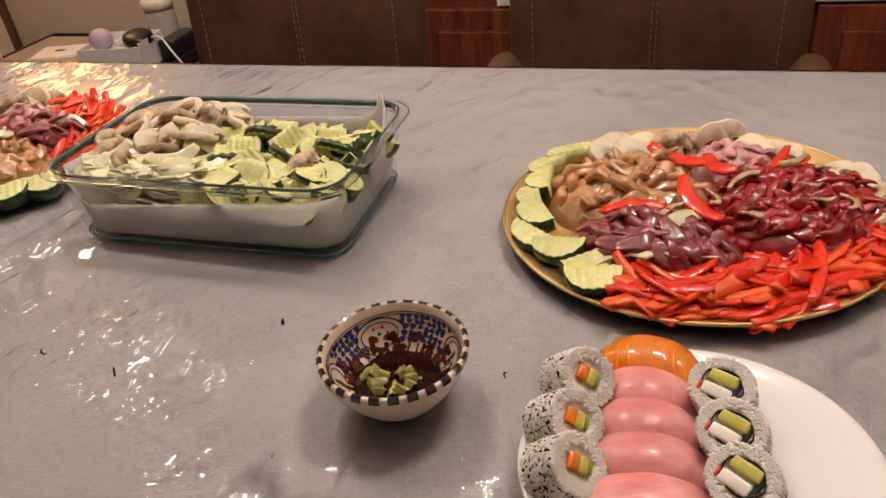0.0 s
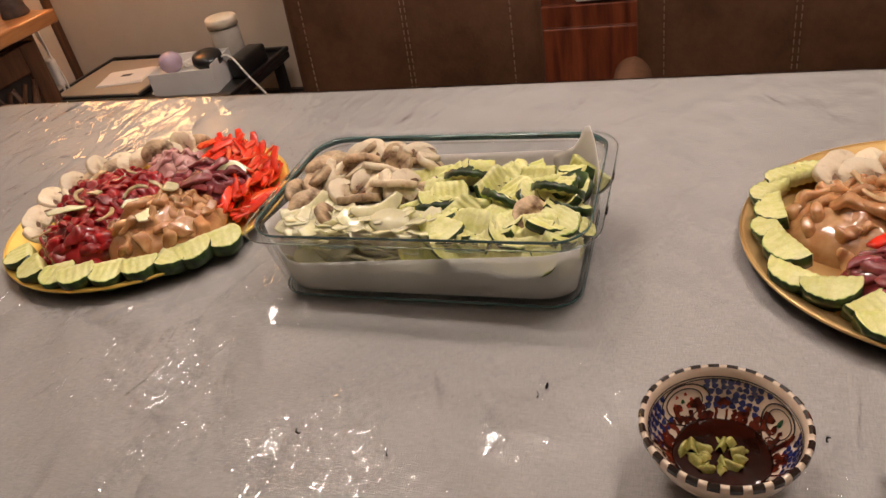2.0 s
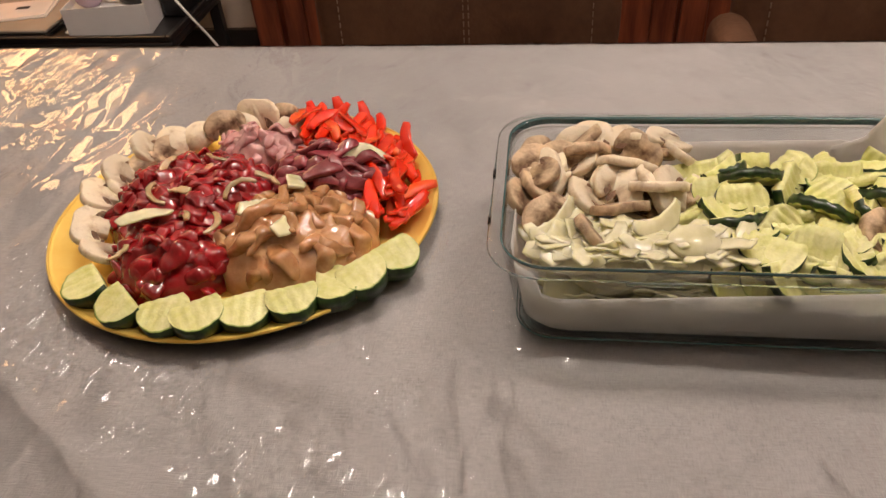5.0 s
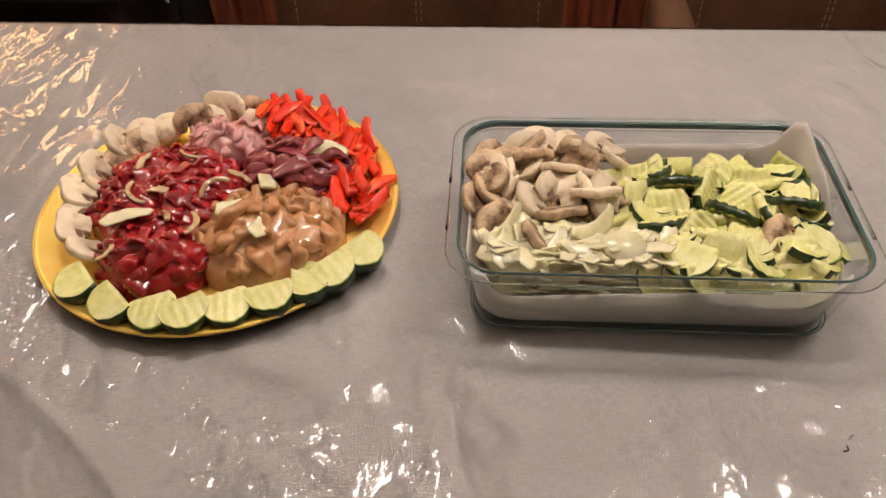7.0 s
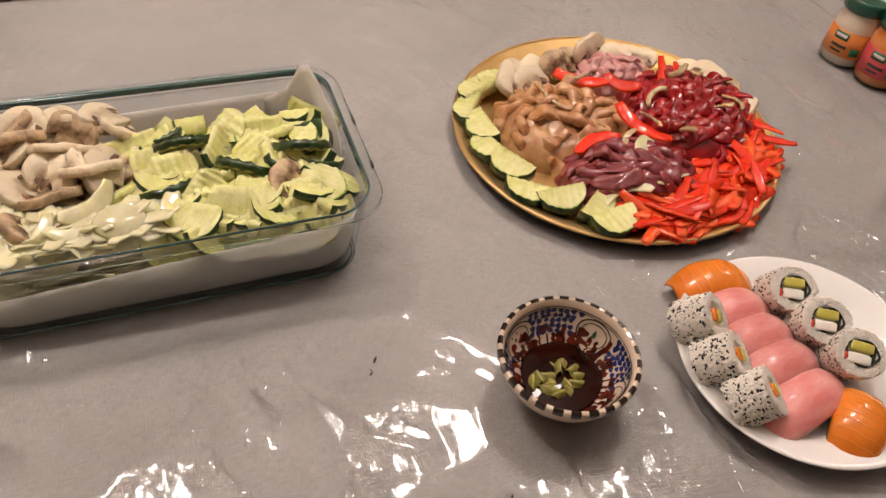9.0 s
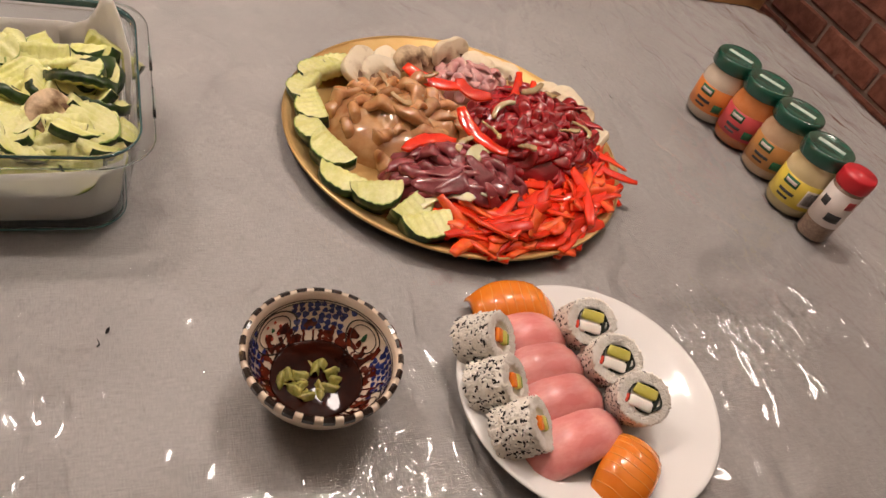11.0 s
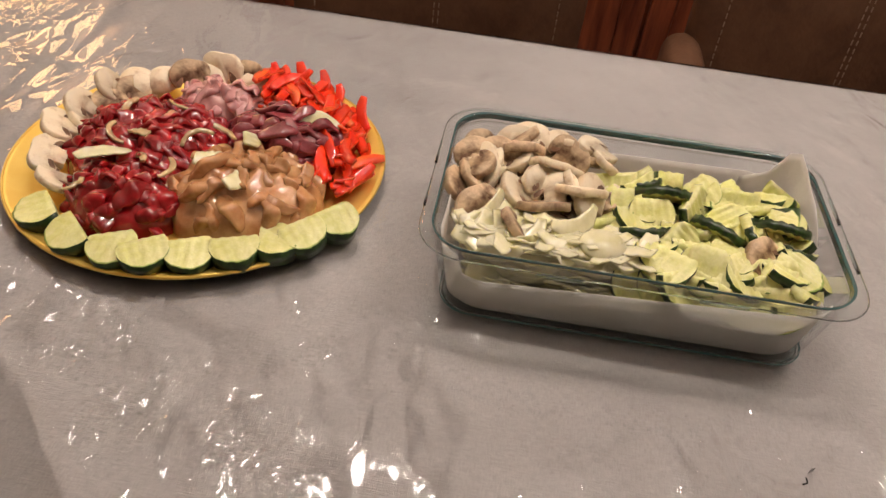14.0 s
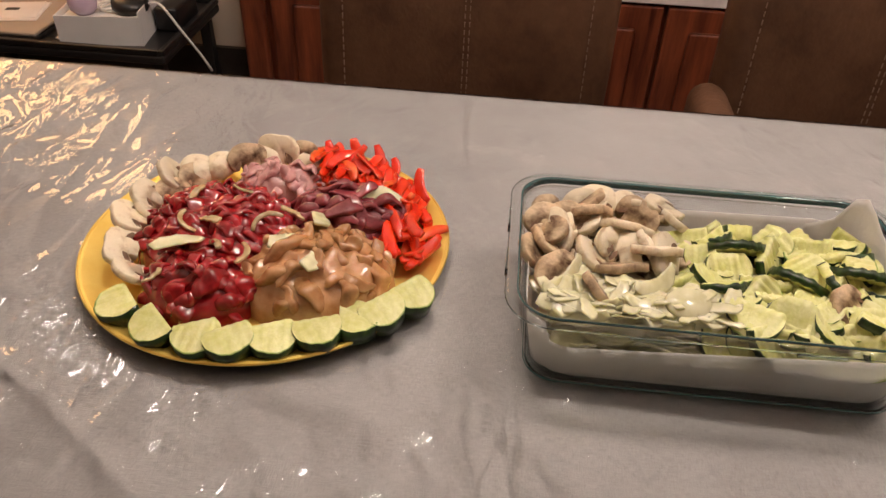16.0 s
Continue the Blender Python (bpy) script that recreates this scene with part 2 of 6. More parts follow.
M = {
    "cloth": cloth_material(),
    "film": film_material(),
    "table_wood": mat("table_wood", (0.12, 0.05, 0.025), (0.2, 0.09, 0.045), rough=0.4, scale=6, stretch=(1, 8, 8), bump=0.0005),
    "wall": mat("beige_wall", (0.52, 0.44, 0.35), (0.57, 0.49, 0.40), rough=0.9, scale=4, bump=0.0008, bump_scale=120),
    "white_wall": mat("off_white_wall", (0.60, 0.56, 0.53), (0.66, 0.62, 0.58), rough=0.9, scale=4, bump=0.0008, bump_scale=120),
    "ceiling": mat("white_ceiling", (0.75, 0.72, 0.68), (0.8, 0.77, 0.73), rough=0.95, scale=3),
    "floor": mat("brown_floor_tile", (0.13, 0.085, 0.06), (0.18, 0.12, 0.09), rough=0.35, scale=5, fine=0.1),
    "dark_base": mat("dark_skirting", (0.02, 0.015, 0.013), (0.035, 0.027, 0.022), rough=0.5, scale=10),
    "mahogany": mat("red_mahogany", (0.055, 0.011, 0.005), (0.26, 0.065, 0.025), rough=0.32, rough2=0.45, scale=5, detail=9, stretch=(7, 7, 0.7), bump=0.0006, coat=0.35, lo=0.32, hi=0.72, fine=0.12),
    "pine": mat("orange_pine", (0.34, 0.13, 0.04), (0.52, 0.23, 0.08), rough=0.38, scale=5, detail=8, stretch=(8, 0.8, 8), coat=0.25, bump=0.0005, fine=0.1),
    "dark_oak": mat("dark_oak", (0.05, 0.02, 0.009), (0.13, 0.055, 0.025), rough=0.45, scale=6, detail=8, stretch=(6, 6, 0.8), bump=0.0008, fine=0.12),
    "suede": mat("brown_suede", (0.065, 0.028, 0.013), (0.145, 0.070, 0.036), rough=0.62, scale=7, detail=10, bump=0.0009, bump_scale=160, fine=0.22, spec=0.3, lo=0.3, hi=0.7),
    "thread": mat("tan_thread", (0.22, 0.14, 0.09), rough=0.8),
    "steel": mat("brushed_steel", (0.6, 0.58, 0.55), rough=0.25, metal=1.0, scale=50),
    "gold": mat("gold_foil_card", (0.88, 0.60, 0.12), (0.95, 0.72, 0.20), rough=0.34, rough2=0.46, metal=0.75, scale=14, bump=0.0006, bump_scale=60),
    "old_gold": mat("dull_gold_tray", (0.66, 0.44, 0.17), (0.80, 0.57, 0.26), rough=0.30, rough2=0.44, metal=0.9, scale=14, bump=0.0005, bump_scale=90),
    "dark_back": mat("dark_card", (0.02, 0.018, 0.015), rough=0.6),
    "thin_glass": thin_glass(),
    "glass_line": mat("dark_teal_glass", (0.025, 0.085, 0.088), (0.05, 0.14, 0.14), rough=0.03, scale=4, coat=1.0),
    "rim_glass": mat("teal_glass_edge", (0.80, 0.93, 0.92), (0.83, 0.95, 0.94), rough=0.01, trans=1.0, ior=1.47, scale=1),
    "glass": mat("clear_glass", (0.93, 0.97, 0.96), (0.94, 0.975, 0.965), rough=0.01, trans=1.0, ior=1.47, scale=1),
    "paper": soft_paper(),
    "porcelain": mat("white_porcelain", (0.80, 0.79, 0.77), (0.84, 0.83, 0.81), rough=0.12, scale=3, coat=0.4),
    "ceramic": mat("cream_glaze", (0.66, 0.53, 0.40), (0.74, 0.62, 0.49), rough=0.16, scale=18, coat=0.5, fine=0.05),
    "blue_glaze": mat("cobalt_glaze", (0.010, 0.018, 0.10), (0.025, 0.04, 0.18), rough=0.15, scale=150, coat=0.5),
    "black_glaze": mat("black_glaze", (0.012, 0.008, 0.007), (0.03, 0.018, 0.014), rough=0.18, scale=150, coat=0.5),
    "red_glaze": mat("red_glaze", (0.30, 0.03, 0.015), rough=0.18, coat=0.5),
    "green_glaze": mat("green_glaze", (0.02, 0.07, 0.03), rough=0.18, coat=0.5),
    "white_glaze": mat("white_glaze", (0.66, 0.62, 0.58), rough=0.16, scale=60, coat=0.5),
    "soy": mat("soy_sauce", (0.010, 0.002, 0.001), (0.024, 0.004, 0.0015), rough=0.04, scale=60, spec=0.15),
    "soy_thin": mat("thin_soy_sauce", (0.030, 0.004, 0.002), (0.13, 0.018, 0.007), rough=0.1, scale=130, stretch=(1, 1, 0.3), spec=0.3, lo=0.42, hi=0.6),
    "wasabi": mat("wasabi_paste", (0.20, 0.19, 0.035), (0.42, 0.38, 0.10), rough=0.22, scale=120, bump=0.0012, bump_scale=300, coat=0.6, sub=0.2),
    "zuc_flesh": mat("zucchini_flesh", (0.62, 0.62, 0.20), (0.78, 0.77, 0.39), rough=0.38, scale=70, bump=0.0006, bump_scale=300, sub=0.25, sub_col=(0.004, 0.005, 0.002), fine=0.1, vary=0.08),
    "zuc_edge": mat("zucchini_rind", (0.22, 0.33, 0.06), (0.36, 0.46, 0.12), rough=0.35, scale=90),
    "zuc_skin": mat("zucchini_skin", (0.008, 0.024, 0.006), (0.040, 0.095, 0.016), rough=0.3, scale=110, stretch=(1, 1, 0.25), coat=0.3, lo=0.4, hi=0.75),
    "mush": mat("mushroom_flesh", (0.48, 0.34, 0.19), (0.76, 0.66, 0.48), rough=0.5, scale=95, lo=0.28, hi=0.48, bump=0.0006, bump_scale=250, sub=0.2, sub_col=(0.004, 0.003, 0.002), vary=0.12, fine=0.08),
    "mush_brown": mat("aged_mushroom_flesh", (0.13, 0.065, 0.033), (0.60, 0.45, 0.28), rough=0.55, scale=60, lo=0.36, hi=0.58, bump=0.0006, bump_scale=250, sub=0.15, vary=0.14, fine=0.1),
    "gill": mat("mushroom_gills", (0.13, 0.068, 0.038), (0.28, 0.17, 0.10), rough=0.8, scale=300, stretch=(1, 0.2, 1), vary=0.25),
    "pepper": mat("red_pepper_skin", (0.72, 0.016, 0.005), (0.86, 0.055, 0.010), rough=0.14, scale=40, coat=0.4, sub=0.12, sub_col=(0.006, 0.001, 0.0005), vary=0.16),
    "pepper_in": mat("pepper_flesh", (0.82, 0.045, 0.010), (0.92, 0.16, 0.03), rough=0.3, scale=60, coat=0.3, sub=0.15, sub_col=(0.006, 0.002, 0.001), vary=0.12),
    "beef": mat("raw_beef", (0.21, 0.003, 0.005), (0.47, 0.016, 0.021), rough=0.22, scale=38, detail=8, bump=0.0012, bump_scale=70, coat=0.7, sub=0.12, sub_col=(0.005, 0.001, 0.001), vary=0.25, fine=0.15),
    "dark_meat": mat("raw_dark_meat", (0.17, 0.018, 0.026), (0.35, 0.075, 0.085), rough=0.22, scale=38, detail=8, bump=0.0012, bump_scale=70, coat=0.7, sub=0.12, vary=0.22, fine=0.15),
    "pork": mat("raw_pork", (0.52, 0.22, 0.22), (0.72, 0.45, 0.41), rough=0.25, scale=45, detail=8, bump=0.0012, bump_scale=70, coat=0.7, sub=0.2, vary=0.12),
    "chicken": mat("raw_marinated_chicken", (0.42, 0.185, 0.070), (0.62, 0.36, 0.165), rough=0.1, scale=40, detail=7, bump=0.0012, bump_scale=70, coat=1.0, sub=0.2, sub_col=(0.006, 0.003, 0.0015), vary=0.16, fine=0.08),
    "onion": mat("sliced_onion", (0.66, 0.63, 0.36), (0.80, 0.77, 0.53), rough=0.2, scale=60, coat=0.5, sub=0.5, sub_col=(0.005, 0.005, 0.003), vary=0.12),
    "onion_brown": mat("marinated_onion", (0.40, 0.26, 0.12), (0.60, 0.46, 0.26), rough=0.2, scale=60, coat=0.6, sub=0.3, vary=0.15),
    "rice": mat("sushi_rice", (0.80, 0.74, 0.64), (0.90, 0.86, 0.79), rough=0.4, scale=160, sub=0.3, sub_col=(0.003, 0.003, 0.003), bump=0.0006, bump_scale=300),
    "sesame": mat("black_sesame", (0.012, 0.010, 0.009), rough=0.5),
    "nori": mat("nori", (0.008, 0.012, 0.0065), rough=0.55),
    "salmon": mat("salmon", (0.78, 0.20, 0.014), (0.86, 0.27, 0.03), rough=0.2, scale=30, coat=0.6, sub=0.25, sub_col=(0.006, 0.003, 0.001)),
    "salmon_fat": mat("salmon_fat_line", (0.86, 0.31, 0.05), (0.88, 0.34, 0.07), rough=0.2, coat=0.6, sub=0.2),
    "tuna": mat("pale_pink_fish", (0.68, 0.21, 0.20), (0.86, 0.45, 0.41), rough=0.34, scale=48, stretch=(0.4, 1, 1), detail=5, coat=0.22, bump=0.0008, bump_scale=120, sub=0.3, sub_col=(0.006, 0.003, 0.002), vary=0.1),
    "avocado": mat("avocado", (0.55, 0.50, 0.08), (0.66, 0.60, 0.20), rough=0.35, scale=80),
    "avocado_green": mat("avocado_rim", (0.18, 0.30, 0.04), rough=0.35),
    "surimi": mat("surimi", (0.78, 0.74, 0.68), rough=0.35, sub=0.2),
    "surimi_red": mat("surimi_red", (0.62, 0.06, 0.03), rough=0.35),
    "lid_green": mat("green_enamel_lid", (0.008, 0.06, 0.038), (0.012, 0.085, 0.055), rough=0.22, scale=30, coat=0.5),
    "lid_print": mat("pale_lid_print", (0.45, 0.55, 0.48), rough=0.3),
    "red_cap": mat("red_plastic_cap", (0.50, 0.015, 0.025), (0.58, 0.03, 0.04), rough=0.35),
    "label_orange": mat("orange_label", (0.66, 0.20, 0.04), (0.72, 0.25, 0.06), rough=0.4),
    "label_pink": mat("crimson_label", (0.50, 0.05, 0.06), (0.56, 0.08, 0.08), rough=0.4),
    "label_brown": mat("ochre_label", (0.45, 0.20, 0.05), (0.52, 0.25, 0.08), rough=0.4),
    "label_yellow": mat("yellow_label", (0.70, 0.54, 0.06), (0.76, 0.60, 0.10), rough=0.4),
    "label_white": mat("white_label", (0.62, 0.56, 0.52), rough=0.45),
    "ink": mat("dark_print", (0.03, 0.03, 0.03), rough=0.5),
    "ink_green": mat("green_print", (0.02, 0.12, 0.05), rough=0.5),
    "sauce_white": mat("cream_sauce", (0.66, 0.56, 0.44), (0.72, 0.62, 0.50), rough=0.15, coat=0.8, scale=40),
    "sauce_orange": mat("orange_sauce", (0.66, 0.20, 0.05), (0.72, 0.27, 0.09), rough=0.15, coat=0.8, scale=40),
    "sauce_beige": mat("beige_sauce", (0.55, 0.36, 0.22), (0.63, 0.44, 0.28), rough=0.15, coat=0.8, scale=40),
    "sauce_yellow": mat("pale_yellow_sauce", (0.66, 0.54, 0.28), (0.72, 0.60, 0.34), rough=0.15, coat=0.8, scale=40),
    "spice": mat("ground_spice", (0.20, 0.13, 0.09), (0.30, 0.21, 0.15), rough=0.35, scale=300, coat=0.4),
    "pot": mat("cream_terracotta", (0.50, 0.35, 0.18), (0.64, 0.48, 0.28), rough=0.55, scale=7, bump=0.002, bump_scale=30, fine=0.1),
    "pot_band": mat("ochre_band", (0.36, 0.19, 0.07), (0.50, 0.29, 0.12), rough=0.5, scale=9, fine=0.1),
    "pot_dark": mat("dark_groove", (0.10, 0.045, 0.02), rough=0.6),
    "soil": mat("potting_soil", (0.02, 0.014, 0.01), (0.05, 0.035, 0.025), rough=0.95, scale=60, bump=0.006),
    "leaf": mat("dark_leaf", (0.015, 0.045, 0.015), (0.05, 0.10, 0.035), rough=0.45, scale=30, vary=0.3),
    "brick": brick_face(),
    "mortar": mat("grey_mortar", (0.30, 0.20, 0.155), (0.36, 0.25, 0.20), rough=0.95, scale=40, bump=0.003),
    "black_plastic": mat("black_plastic", (0.012, 0.011, 0.011), rough=0.3, scale=20),
    "laptop": mat("taupe_lid", (0.33, 0.28, 0.22), (0.36, 0.31, 0.25), rough=0.45, scale=10),
    "white_card": mat("white_card", (0.72, 0.70, 0.67), (0.76, 0.74, 0.71), rough=0.7, scale=20),
    "lilac": mat("lilac_plastic", (0.50, 0.38, 0.50), (0.58, 0.46, 0.56), rough=0.25, coat=0.3),
    "white_cable": mat("white_cable", (0.70, 0.68, 0.64), rough=0.5),
    "cream_lid": mat("cream_lid", (0.68, 0.62, 0.50), rough=0.45),
    "clear_plastic": mat("frosted_jar", (0.62, 0.58, 0.52), rough=0.25, trans=0.45, scale=10),
    "figure_dark": mat("dark_painted_resin", (0.05, 0.035, 0.03), (0.10, 0.07, 0.055), rough=0.5, scale=40),
    "figure_red": mat("red_brown_painted_resin", (0.20, 0.07, 0.045), (0.36, 0.20, 0.14), rough=0.5, scale=30),
    "figure_white": mat("white_painted_resin", (0.60, 0.56, 0.50), rough=0.5, scale=40),
    "shade": emitter("glowing_lampshade", (1.0, 0.62, 0.28), SHADE),
    "bulb": emitter("glowing_globe", (1.0, 0.862, 0.785), BULB),
    "bulb_soft": emitter("glowing_frosted_globe", (1.0, 0.862, 0.785), SOFT),
    "bronze": mat("bronze", (0.10, 0.06, 0.03), rough=0.35, metal=1.0),
}

# ---- mesh helpers ----
def mesh_from(name, verts, faces, mats, fmats=None, smooth=True):
    me = bpy.data.meshes.new(name)
    me.from_pydata([tuple(v) for v in verts], [], faces)
    for m in mats:
        me.materials.append(m)
    if fmats is not None:
        me.polygons.foreach_set("material_index", fmats)
    me.polygons.foreach_set("use_smooth", [smooth] * len(me.polygons))
    me.update()
    return me


def bm_mesh(name, bm, mats, smooth=False):
    bmesh.ops.recalc_face_normals(bm, faces=bm.faces)
    me = bpy.data.meshes.new(name)
    bm.to_mesh(me)
    bm.free()
    for m in mats:
        me.materials.append(m)
    me.polygons.foreach_set("use_smooth", [smooth] * len(me.polygons))
    return me


def part(name, me, parent, label="", m=None):
    ob = new(name, me)
    ob.parent = parent
    if m is not None:
        ob.matrix_basis = m
    if label:
        ob["label"] = label
    return ob


def thing(name, label, category, me=None, m=None, group="", kind=""):
    ob = new(name, me)
    if m is not None:
        ob.matrix_basis = m
    return tagged(ob, label, category, group, kind)


def box_bm(x0, x1, y0, y1, z0, z1, bevel=0.0, seg=2, bm=None):
    own = bmesh.new()
    bmesh.ops.create_cube(own, size=1.0)
    for v in own.verts:
        v.co = ((x0 + x1) / 2 + v.co.x * (x1 - x0), (y0 + y1) / 2 + v.co.y * (y1 - y0), (z0 + z1) / 2 + v.co.z * (z1 - z0))
    if bevel:
        bmesh.ops.bevel(own, geom=list(own.edges), offset=bevel, segments=seg, profile=0.5, affect="EDGES")
    if bm is None:
        return own
    tmp = bpy.data.meshes.new("tmp")
    own.to_mesh(tmp)
    own.free()
    bm.from_mesh(tmp)
    bpy.data.meshes.remove(tmp)
    return bm


def box(name, dims, material, bevel=0.0, seg=2, smooth=False):
    return bm_mesh(name, box_bm(*dims, bevel=bevel, seg=seg), [material], smooth)


def lathe(name, profile, mats, seg=48, fm=None, sx=1.0, sy=1.0, wob=0.0):
    """A turned form: profile rows of (radius, height), closed on the axis where the radius is 0."""
    verts, faces, fmat = [], [], []
    rings = []
    for i, (r, z) in enumerate(profile):
        if r <= 1e-6:
            verts.append((0, 0, z))
            rings.append([len(verts) - 1] * seg)
        else:
            ids = []
            for k in range(seg):
                a = 2 * math.pi * k / seg
                w = 1 + wob * math.sin(5 * a + i)
                verts.append((r * w * sx * math.cos(a), r * w * sy * math.sin(a), z))
                ids.append(len(verts) - 1)
            rings.append(ids)
    for i in range(len(rings) - 1):
        for k in range(seg):
            q = [rings[i][k], rings[i][(k + 1) % seg], rings[i + 1][(k + 1) % seg], rings[i + 1][k]]
            u = []
            for x in q:
                if x not in u:
                    u.append(x)
            if len(u) > 2:
                faces.append(u)
                fmat.append(fm[i] if fm else 0)
    return mesh_from(name, verts, faces, mats, fmat)


def tube(name, pts, radius, material, seg=8, flat=1.0, taper=None):
    """A round or flat bar swept along points."""
    pts = [Vector(p) for p in pts]
    verts, faces = [], []
    n = len(pts)
    for i, p in enumerate(pts):
        d = (pts[min(i + 1, n - 1)] - pts[max(i - 1, 0)]).normalized()
        up = Vector((0, 0, 1)) if abs(d.z) < 0.9 else Vector((1, 0, 0))
        s = d.cross(up).normalized()
        u = s.cross(d)
        r = radius * (taper(i / (n - 1)) if taper else 1.0)
        for k in range(seg):
            a = 2 * math.pi * k / seg
            verts.append(p + s * math.cos(a) * r + u * math.sin(a) * r * flat)
    for i in range(n - 1):
        for k in range(seg):
            faces.append([i * seg + k, i * seg + (k + 1) % seg, (i + 1) * seg + (k + 1) % seg, (i + 1) * seg + k])
    faces.append(list(range(seg))[::-1])
    faces.append(list(range((n - 1) * seg, n * seg)))
    return mesh_from(name, verts, faces, [material])


def rounded_rect(hx, hy, r, n=6):
    out = []
    for cx, cy, a0 in ((hx - r, hy - r, 0), (-hx + r, hy - r, 90), (-hx + r, -hy + r, 180), (hx - r, -hy + r, 270)):
        for i in range(n + 1):
            a = radians(a0 + 90 * i / n)
            out.append((cx + r * math.cos(a), cy + r * math.sin(a)))
    return out


def loft(name, loops, mats, fm=None, close=True, smooth=True):
    n = len(loops[0])
    verts = [p for l in loops for p in l]
    faces, fmat = [], []
    for i in range(len(loops) - 1):
        for k in range(n):
            faces.append([i * n + k, i * n + (k + 1) % n, (i + 1) * n + (k + 1) % n, (i + 1) * n + k])
            fmat.append(fm[i] if fm else 0)
    if close:
        faces.append(list(range(n))[::-1])
        fmat.append(0)
        faces.append([(len(loops) - 1) * n + k for k in range(n)])
        fmat.append(0)
    return mesh_from(name, verts, faces, mats, fmat, smooth)


rng = random.Random(7)
T = 0.76          # top of the covered table
X0, X1, Y0, Y1 = -0.955, 1.285, 0.47, 1.555
WALL_Y, LEFT_X, RIGHT_X, BACK_Y, CEIL = 2.73, -1.93, 2.0, -2.2, 2.6

# ---- room ----
def slab(name, dims, material, label, category):
    return thing(name, label, category, box(name, dims, material), kind="structure")


slab("floor", (LEFT_X - 0.1, RIGHT_X + 0.1, BACK_Y - 0.1, WALL_Y + 0.1, -0.1, 0), M["floor"], "brown tiled dining room floor", "floor")
slab("ceiling", (LEFT_X - 0.1, RIGHT_X + 0.1, BACK_Y - 0.1, WALL_Y + 0.1, CEIL, CEIL + 0.1), M["ceiling"], "plain white painted ceiling", "ceiling")
slab("wall_north", (LEFT_X - 0.1, RIGHT_X + 0.1, WALL_Y, WALL_Y + 0.12, 0, CEIL), M["wall"], "beige plastered wall behind the side table", "wall")
slab("wall_west", (LEFT_X - 0.12, LEFT_X, BACK_Y, WALL_Y, 0, CEIL), M["wall"], "beige plastered wall beside the wooden hutch", "wall")
slab("wall_south", (LEFT_X - 0.1, RIGHT_X + 0.1, BACK_Y - 0.12, BACK_Y, 0, CEIL), M["wall"], "beige plastered wall", "wall")
brick_wall = slab("wall_east", (RIGHT_X, RIGHT_X + 0.12, BACK_Y, WALL_Y, 0, CEIL), M["mortar"], "red brick wall with pale mortar joints", "wall")
slab("baseboard", (LEFT_X + 0.02, RIGHT_X - 0.02, WALL_Y - 0.018, WALL_Y - 0.0005, 0, 0.28), M["dark_base"], "tall dark skirting board", "baseboard")
slab("trim_corner", (LEFT_X + 0.002, LEFT_X + 0.02, WALL_Y - 0.03, WALL_Y - 0.002, 0.0, CEIL), M["dark_oak"], "dark strip in the corner of two walls", "trim")

# ---- table, cloth and plastic cover ----
def rect_fold(u, v, r=0.05):
    """Folds a flat sheet over the table's edge: the place on the table for sheet coordinates."""
    cx, cy = min(max(u, X0 + r), X1 - r), min(max(v, Y0 + r), Y1 - r)
    dx, dy = u - cx, v - cy
    d = math.hypot(dx, dy)
    if d <= r - 0.012:
        return u, v, 0.0
    nx, ny = dx / d, dy / d
    over = d - (r - 0.012)
    if over < 0.019:
        a = over / 0.019 * math.pi / 2
        out, down = 0.012 * math.sin(a), 0.012 * (1 - math.cos(a))
    else:
        out, down = 0.012 + 0.10 * (over - 0.019), 0.012 + (over - 0.019)
    return cx + nx * (r - 0.012 + out), cy + ny * (r - 0.012 + out), -down


def ridge(x, y, pts, width, height):
    best = 9.0
    if x < min(p[0] for p in pts) - 0.06 or x > max(p[0] for p in pts) + 0.06:
        return 0.0
    for (ax, ay), (bx, by) in zip(pts, pts[1:]):
        ex, ey = bx - ax, by - ay
        k = min(1, max(0, ((x - ax) * ex + (y - ay) * ey) / (ex * ex + ey * ey)))
        best = min(best, math.hypot(x - ax - k * ex, y - ay - k * ey))
    return height * math.exp(-best / width)


FOLDS = [
    ([(-0.94, 1.19), (-0.85, 1.16), (-0.77, 1.11), (-0.715, 1.07), (-0.60, 0.99), (-0.50, 0.90), (-0.42, 0.80)], 0.012, 0.009),
    ([(-0.73, 1.09), (-0.66, 1.075), (-0.584, 1.038), (-0.47, 0.985), (-0.42, 0.959), (-0.313, 0.882), (-0.25, 0.82)], 0.010, 0.006),
    ([(-0.66, 1.05), (-0.56, 1.00), (-0.45, 0.93)], 0.008, 0.004),
    ([(-0.62, 1.086), (-0.50, 1.072)], 0.005, 0.002),
    ([(-0.90, 1.345), (-0.40, 1.31)], 0.005, 0.002),
    ([(0.55, 1.50), (0.66, 1.38), (0.80, 1.30)], 0.008, 0.002),
    ([(0.95, 1.50), (1.02, 1.38), (1.12, 1.28)], 0.008, 0.002),
]


